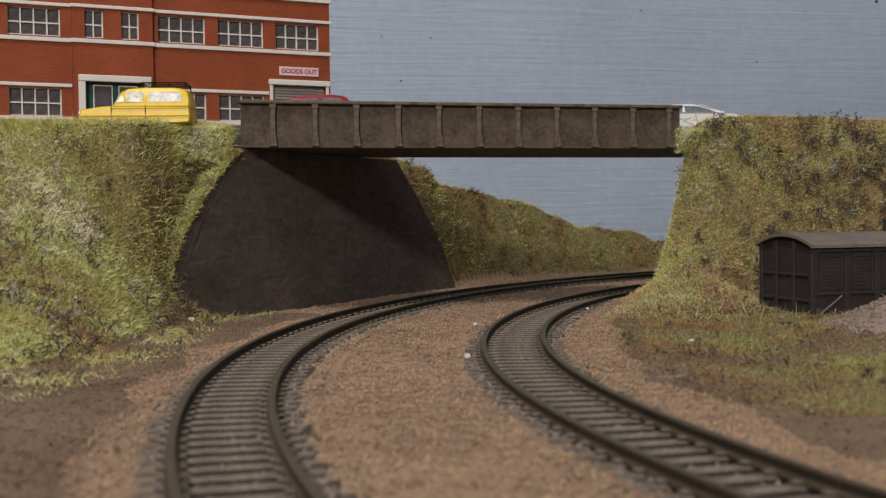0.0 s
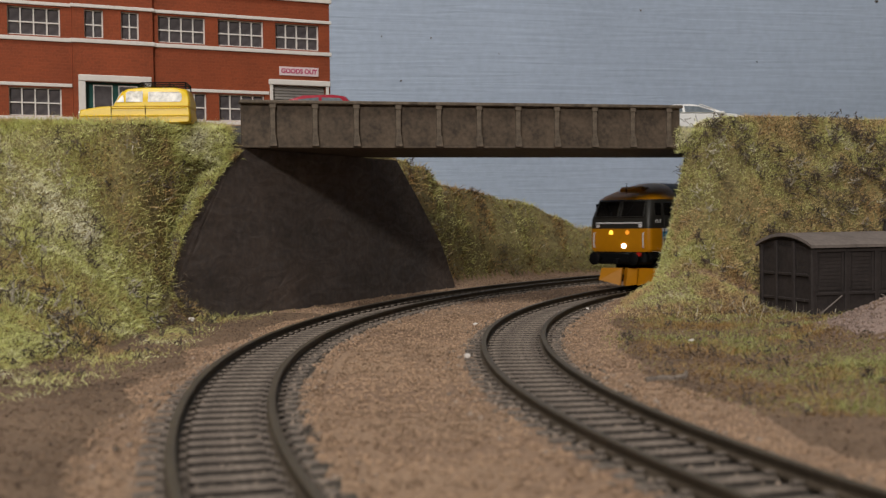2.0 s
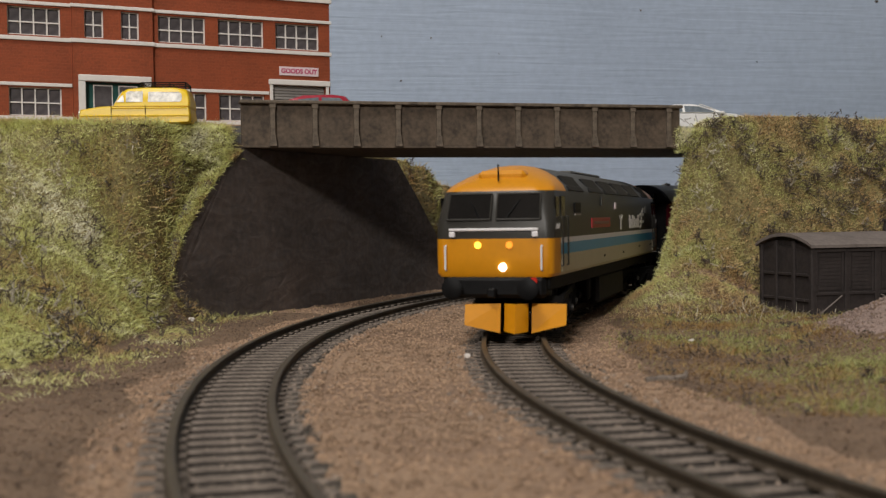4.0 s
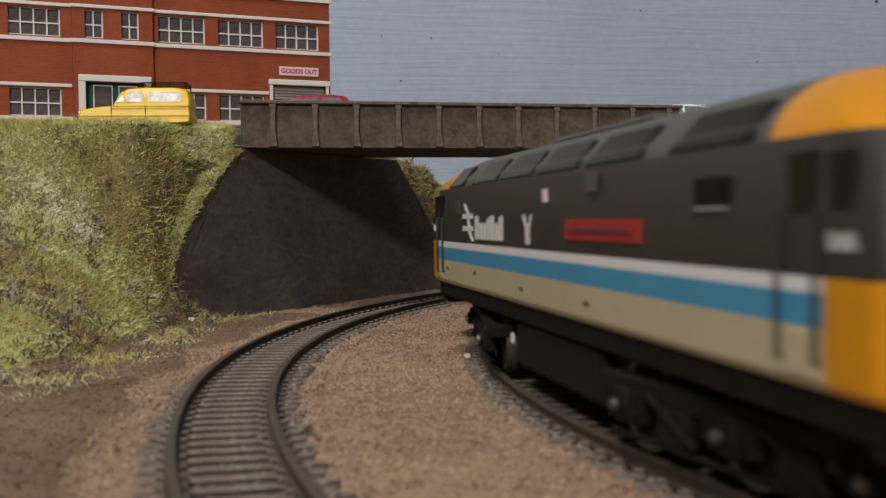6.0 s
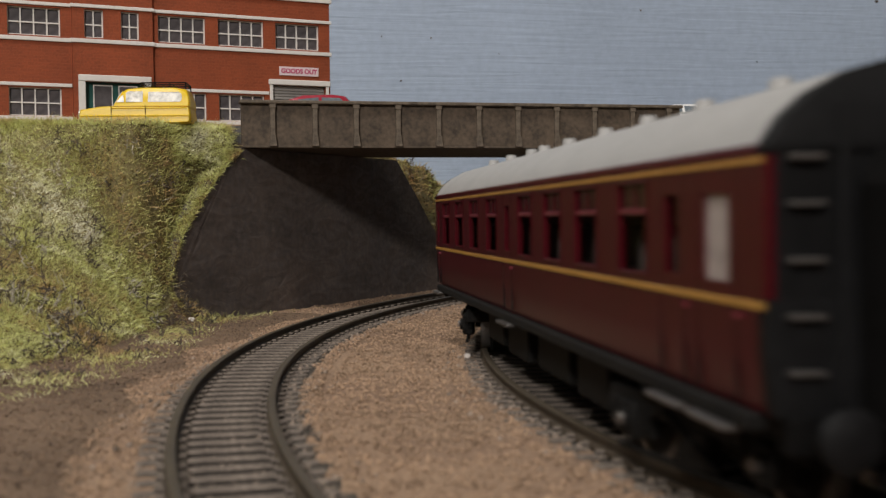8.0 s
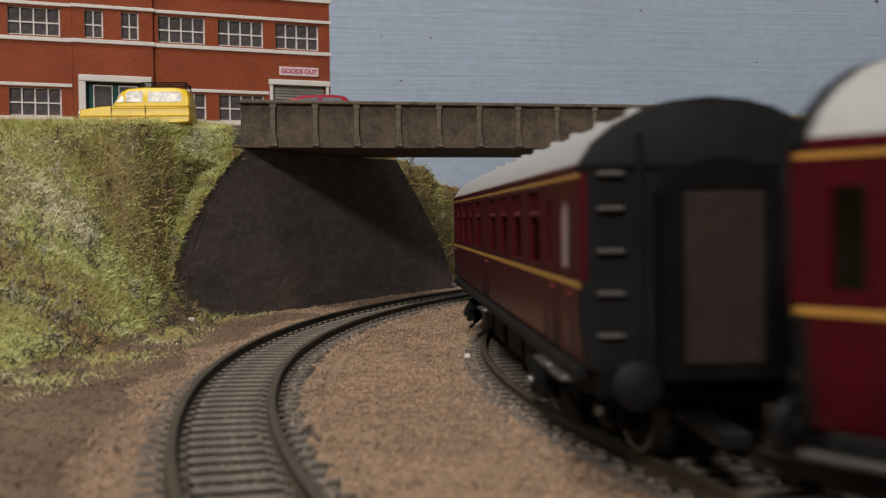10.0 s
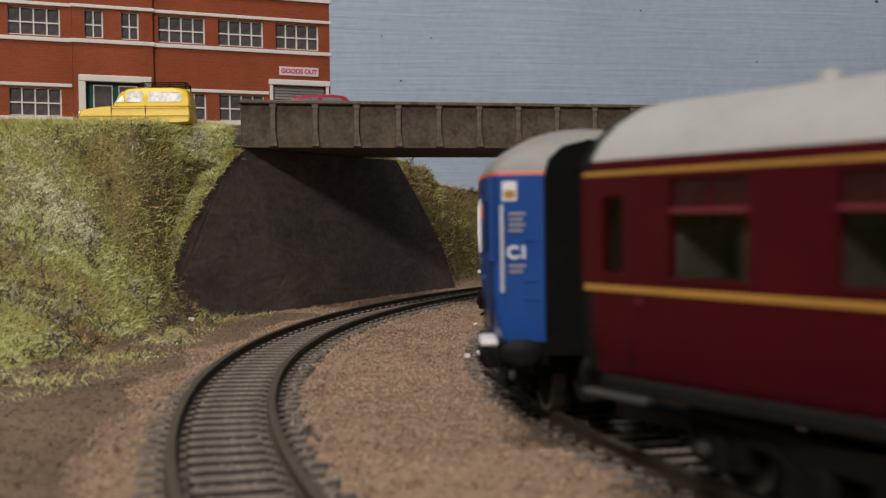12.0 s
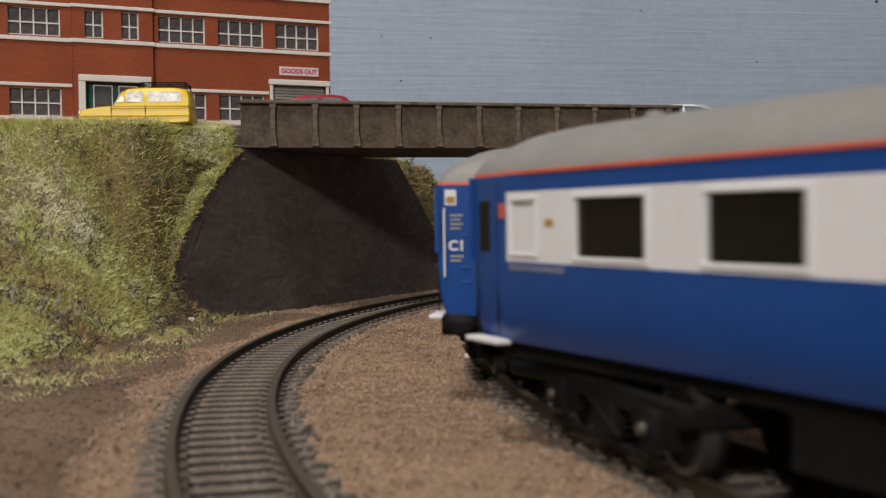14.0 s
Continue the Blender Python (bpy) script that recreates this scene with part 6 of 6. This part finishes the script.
def fringe():
    """Long grass along the brink of the bank by the yard, and over the sloping end of the abutment wall."""
    rng = np.random.RandomState(81)
    n = 9000
    t = rng.rand(n)
    x, y = -175 + 74 * t, 417 + 34 * t ** 1.3
    x, y = x + rng.normal(0, 2.5, n), y + rng.normal(0, 3.0, n)
    P = np.stack([x, y, land(x, y)[0] - 0.3], -1)
    fibres("brink_grass", P, np.tile([0.0, -0.3, 1.0], (n, 1)), (1.5, 5.0), 0.17, M_GRASS, rng, "longer grass along the brink of the bank", 0.7, 0.5)
    n = 3200
    t = rng.rand(n)
    x, y = -104 + 21 * t + rng.normal(0, 1.0, n), 447 + 20 * t + rng.normal(0, 1.2, n)
    P = np.stack([x, y, 72 - 14 * rng.rand(n) ** 1.5], -1)
    fibres("shoulder_grass", P, np.tile([0.3, -0.7, 0.5], (n, 1)), (1.2, 4.2), 0.18, M_GRASS, rng, "grass where the bank meets the bridge", 0.9, 0.7)
    n = 2600
    x, y = rng.uniform(104, 116, n), rng.uniform(516, 526, n)
    P = np.stack([x, y, 73.5 - 11 * rng.rand(n)], -1)
    fibres("bridge_end_grass", P, np.tile([-0.5, -0.7, 0.4], (n, 1)), (1.0, 3.4), 0.2, M_STRAW, rng, "ochre grass where the bank meets the bridge end", 0.9, 0.7)
    along = np.array([-54.0, -49, -38, -20, -4, 0])
    high = np.array([-8.0, 8, 30, 50, 62, 64.4])
    n = 15000
    u = rng.uniform(-53, -1, n)
    z = np.interp(u, along, high)
    v = rng.uniform(-0.4, 8, n)
    c, s_ = math.cos(radians(63.3)), math.sin(radians(63.3))
    P = np.stack([-80.3 + u * c - v * s_, 470 + u * s_ + v * c, z - 0.6 + 0.8 * ripple(u, v, 0.5, 82)], -1)
    N = np.tile([-0.45 * c + 0.5 * s_, -0.5, 0.7], (n, 1))
    fibres("wall_slope_grass", P, N, (0.8, 3.0), 0.17, M_GRASS, rng, "green and straw grass hanging over the wall end", 0.9, 0.8)
    P2 = P[rng.rand(n) < 0.35]
    fibres("wall_slope_leaves", P2, N[:len(P2)], (0.6, 2.0), 0.5, M_FLAKE, rng, "brown leaves hanging over the wall end", 1.2, 0.4)


fringe()


def twigs(name, count, region, mat, seed, label, reach, flat=None):
    """Small tangles of dry twigs."""
    rng = np.random.RandomState(seed)
    X, Y = spread(count, *region, rng)
    z, w, h = land(X, Y)
    ok = in_sight(X, Y, 20) & (w > 0.02) & (w < 0.99) & (track_gap(X, Y) > 20) & (ripple(X, Y, 0.07, 41) > -0.35)
    if flat is not None:
        ok = in_sight(X, Y, 20) & verge_keep(X, Y, rng)
    X, Y = X[ok], Y[ok]
    N = slope_normal(X, Y)
    Z = land(X, Y)[0] - (0 if flat is None else 1.6)
    s = Shape()
    for x, y, z, n in zip(X, Y, Z, N):
        o = Vector((x, y, z)) + Vector(n) * 2.4
        R = reach * rng.uniform(0.5, 1.2)
        for _ in range(rng.randint(6, 12)):
            p = o + Vector(rng.normal(0, R * 0.45, 3))
            d = Vector(rng.normal(0, 1, 3)) + Vector(n) * 0.7
            d.normalize()
            for _k in range(2):
                q = p + d * rng.uniform(0.8, 2.2) * R * 0.4
                s.rod(p, q, rng.uniform(0.13, 0.30), 3, rng.uniform(0.07, 0.15), caps=False)
                p, d = q, (d + Vector(rng.normal(0, 0.6, 3))).normalized()
    V, F = np.array(s.v, float), np.array(s.f)
    return tagged(scatter_mesh(name, [mat], V, F), label, "twigs", kind="stuff")


twigs("dark_twigs", 300, (-200, -75, 235, 480), M_TWIG, 42, "dark tangled dry twigs in the grass", 3.4)
twigs("tangled_twigs", 60, (-180, -80, 225, 400), M_TWIG, 71, "dark tangled dry twigs low on the bank", 4.6)
twigs("ground_twigs", 420, (-175, -70, 200, 490), M_TWIG, 51, "dark twigs scattered at the foot of the bank", 1.7, 0.0)
twigs("grey_twigs", 170, (-200, -75, 235, 480), M_PALETWIG, 43, "pale grey brittle twigs in the grass", 2.8)
twigs("dark_twigs_by_hut", 520, (86, 250, 478, 600), M_TWIG, 44, "dark tangled dry twigs in the grass", 3.0)
twigs("grey_twigs_by_hut", 210, (86, 250, 478, 600), M_PALETWIG, 45, "pale grey brittle twigs in the grass", 2.6)
twigs("ground_twigs_by_hut", 300, (45, 230, 200, 500), M_TWIG, 52, "dark twigs scattered round the hut", 1.6, 0.0)
twigs("wall_foot_twigs", 130, (-114, -84, 412, 466), M_TWIG, 84, "dark twigs at the foot of the wall end", 2.4, 0.0)
twigs("brink_twigs", 420, (100, 260, 515, 552), M_TWIG, 83, "dark dry twigs along the brink of the bank", 3.0)
twigs("dark_twigs_far", 420, (-40, 200, 600, 870), M_TWIG, 46, "dark tangled dry twigs in the grass", 3.4)


def hut_keep(X, Y, rng):
    """Rough growth round the hut and at the end of the abutment wall."""
    a = np.exp(-(((X - 122) / 26) ** 2 + ((Y - 446) / 24) ** 2))
    b = np.exp(-(((X + 100) / 9) ** 2 + ((Y - 436) / 24) ** 2))
    u = (X - 136) * 0.962 + (Y - 430) * 0.274
    v = -(X - 136) * 0.274 + (Y - 430) * 0.962
    hut = (u > -1) & (u < 76) & (v > -1) & (v < 37)
    return ~hut & (track_gap(X, Y) > 17) & (rng.rand(len(X)) < np.maximum(a, b) * (0.6 + 0.6 * ripple(X, Y, 0.2, 47)))


turf("rough_growth", 90000, (-120, 190, 395, 495), (0.8, 3.0), 0.24, hut_keep, M_FLAKE, 48, "rough brown growth round the hut and wall end")
turf("rough_stalks", 6000, (-120, 190, 395, 495), (3.0, 7.5), 0.18, hut_keep, M_PALETWIG, 49, "dry stalks round the hut and wall end", 0.8, 0.3)


def clump_keep(X, Y, rng):
    """Tufts that stand in separate lumps on the banks."""
    z, w, h = land(X, Y)
    lump = ripple(X, Y, 0.16, 61) + 0.7 * ripple(X, Y, 0.37, 62)
    return (w > 0.05) & (h < 6) & (track_gap(X, Y) > 16) & (lump > 0.35)


def wall_end_keep(X, Y, rng):
    """Growth that overhangs the end of the abutment wall."""
    z, w, h = land(X, Y)
    edge = np.exp(-(((X + 97) / 7) ** 2)) * np.clip((Y - 425) / 15, 0, 1) * np.clip((492 - Y) / 10, 0, 1)
    return rng.rand(len(X)) < edge


turf("green_clumps", 120000, (-210, -75, 225, 485), (1.4, 3.8), 0.17, clump_keep, M_GRASS, 63, "lumps of longer green grass on the banks")
turf("brown_clumps", 18000, (-210, -75, 225, 485), (1.0, 3.2), 0.4, clump_keep, M_FLAKE, 64, "brown leaf lumps on the banks", 1.2, 0.2)
turf("green_clumps_by_hut", 60000, (88, 250, 478, 600), (1.4, 4.0), 0.18, clump_keep, M_STRAW, 65, "lumps of longer green grass on the banks")
turf("far_clumps", 60000, (-40, 240, 600, 870), (2.6, 7.0), 0.3, clump_keep, M_HEATH, 66, "bushy lumps of grass on the far bank")
turf("far_dark_clumps", 60000, (-40, 240, 600, 870), (1.4, 4.4), 0.6, clump_keep, M_FLAKE, 69, "brown bushy growth on the far bank", 1.1, 0.2)
turf("wall_end_grass", 26000, (-116, -76, 415, 480), (1.6, 5.4), 0.2, wall_end_keep, M_GRASS, 67, "grass overhanging the end of the wall")
turf("wall_end_leaves", 9000, (-116, -76, 415, 480), (1.0, 3.0), 0.5, wall_end_keep, M_FLAKE, 68, "brown leaves at the end of the wall", 1.2, 0.2)


# ---- scraps lying about ----
def scraps():
    rng = random.Random(5)
    for x, y, r, mat, label in ((11.3, 417.5, 1.1, M_WHITE, "white chip of stone beside the track"), (6.3, 317.5, 1.1, M_WHITE, "white chip of stone beside the track"), (58.3, 473.0, 0.9, M_WHITE, "white chip of stone beside the track"),
                                (75.0, 352.0, 1.1, M_WHITE, "white chip of stone in the thin grass"), (45.6, 502.0, 0.8, M_WHITE, "white chip of stone beside the track"), (-92, 424, 1.3, M_WHITE, "pale chip of stone at the foot of the bank")):
        s = Shape()
        ring = []
        for z, k in ((-0.6, 0.8), (0.1, 1.0), (0.55, 0.6)):
            ring.append([(math.cos(a * 1.047) * r * k * rng.uniform(0.7, 1.2), math.sin(a * 1.047) * r * k * rng.uniform(0.6, 1.0), z * r) for a in range(6)])
        ob = s.rings(ring).make("stone_chip", mat)
        place(ob, x, y, float(land(x, y)[0]) + r * 0.35)
        tagged(ob, label, "stone", group="stone chips")
    s = Shape()
    pts = [(0, 0, 0.5), (3.4, 0.6, 0.9), (6.6, -0.2, 0.8), (9.4, 0.4, 1.3)]
    for a, b in zip(pts[:-1], pts[1:]):
        s.rod(a, b, 0.75, 7, 0.65)
    s.rod((8.8, 0.3, 0.6), (9.6, 0.4, 2.4), 0.8, 7, 0.5)
    ob = s.make("fallen_stick", M_SLEEPER)
    place(ob, 46.5, 269, float(land(46.5, 269)[0]))
    tagged(ob, "short brown dry stick lying on the ballast", "stick")


scraps()


def motions():
    times = [0.25 * k for k in range(57)]
    for k, vehicle in enumerate(train):
        walk(vehicle, [(t, on_rails(k, t)) for t in times])
        for part in vehicle.children_recursive:
            if part.name.startswith(("wheel", "axle")):
                x, y, z = part.location.x / MM, part.location.y / MM, part.location.z / MM
                rows = []
                for n in range(211):
                    t = n / 15
                    turn = (RUN[0][1] - arc_at(t)) / z
                    rows.append((t, pose(x * MM, y * MM, z * MM) @ Matrix.Rotation(-turn, 4, "X")))
                walk(part, rows)


motions()
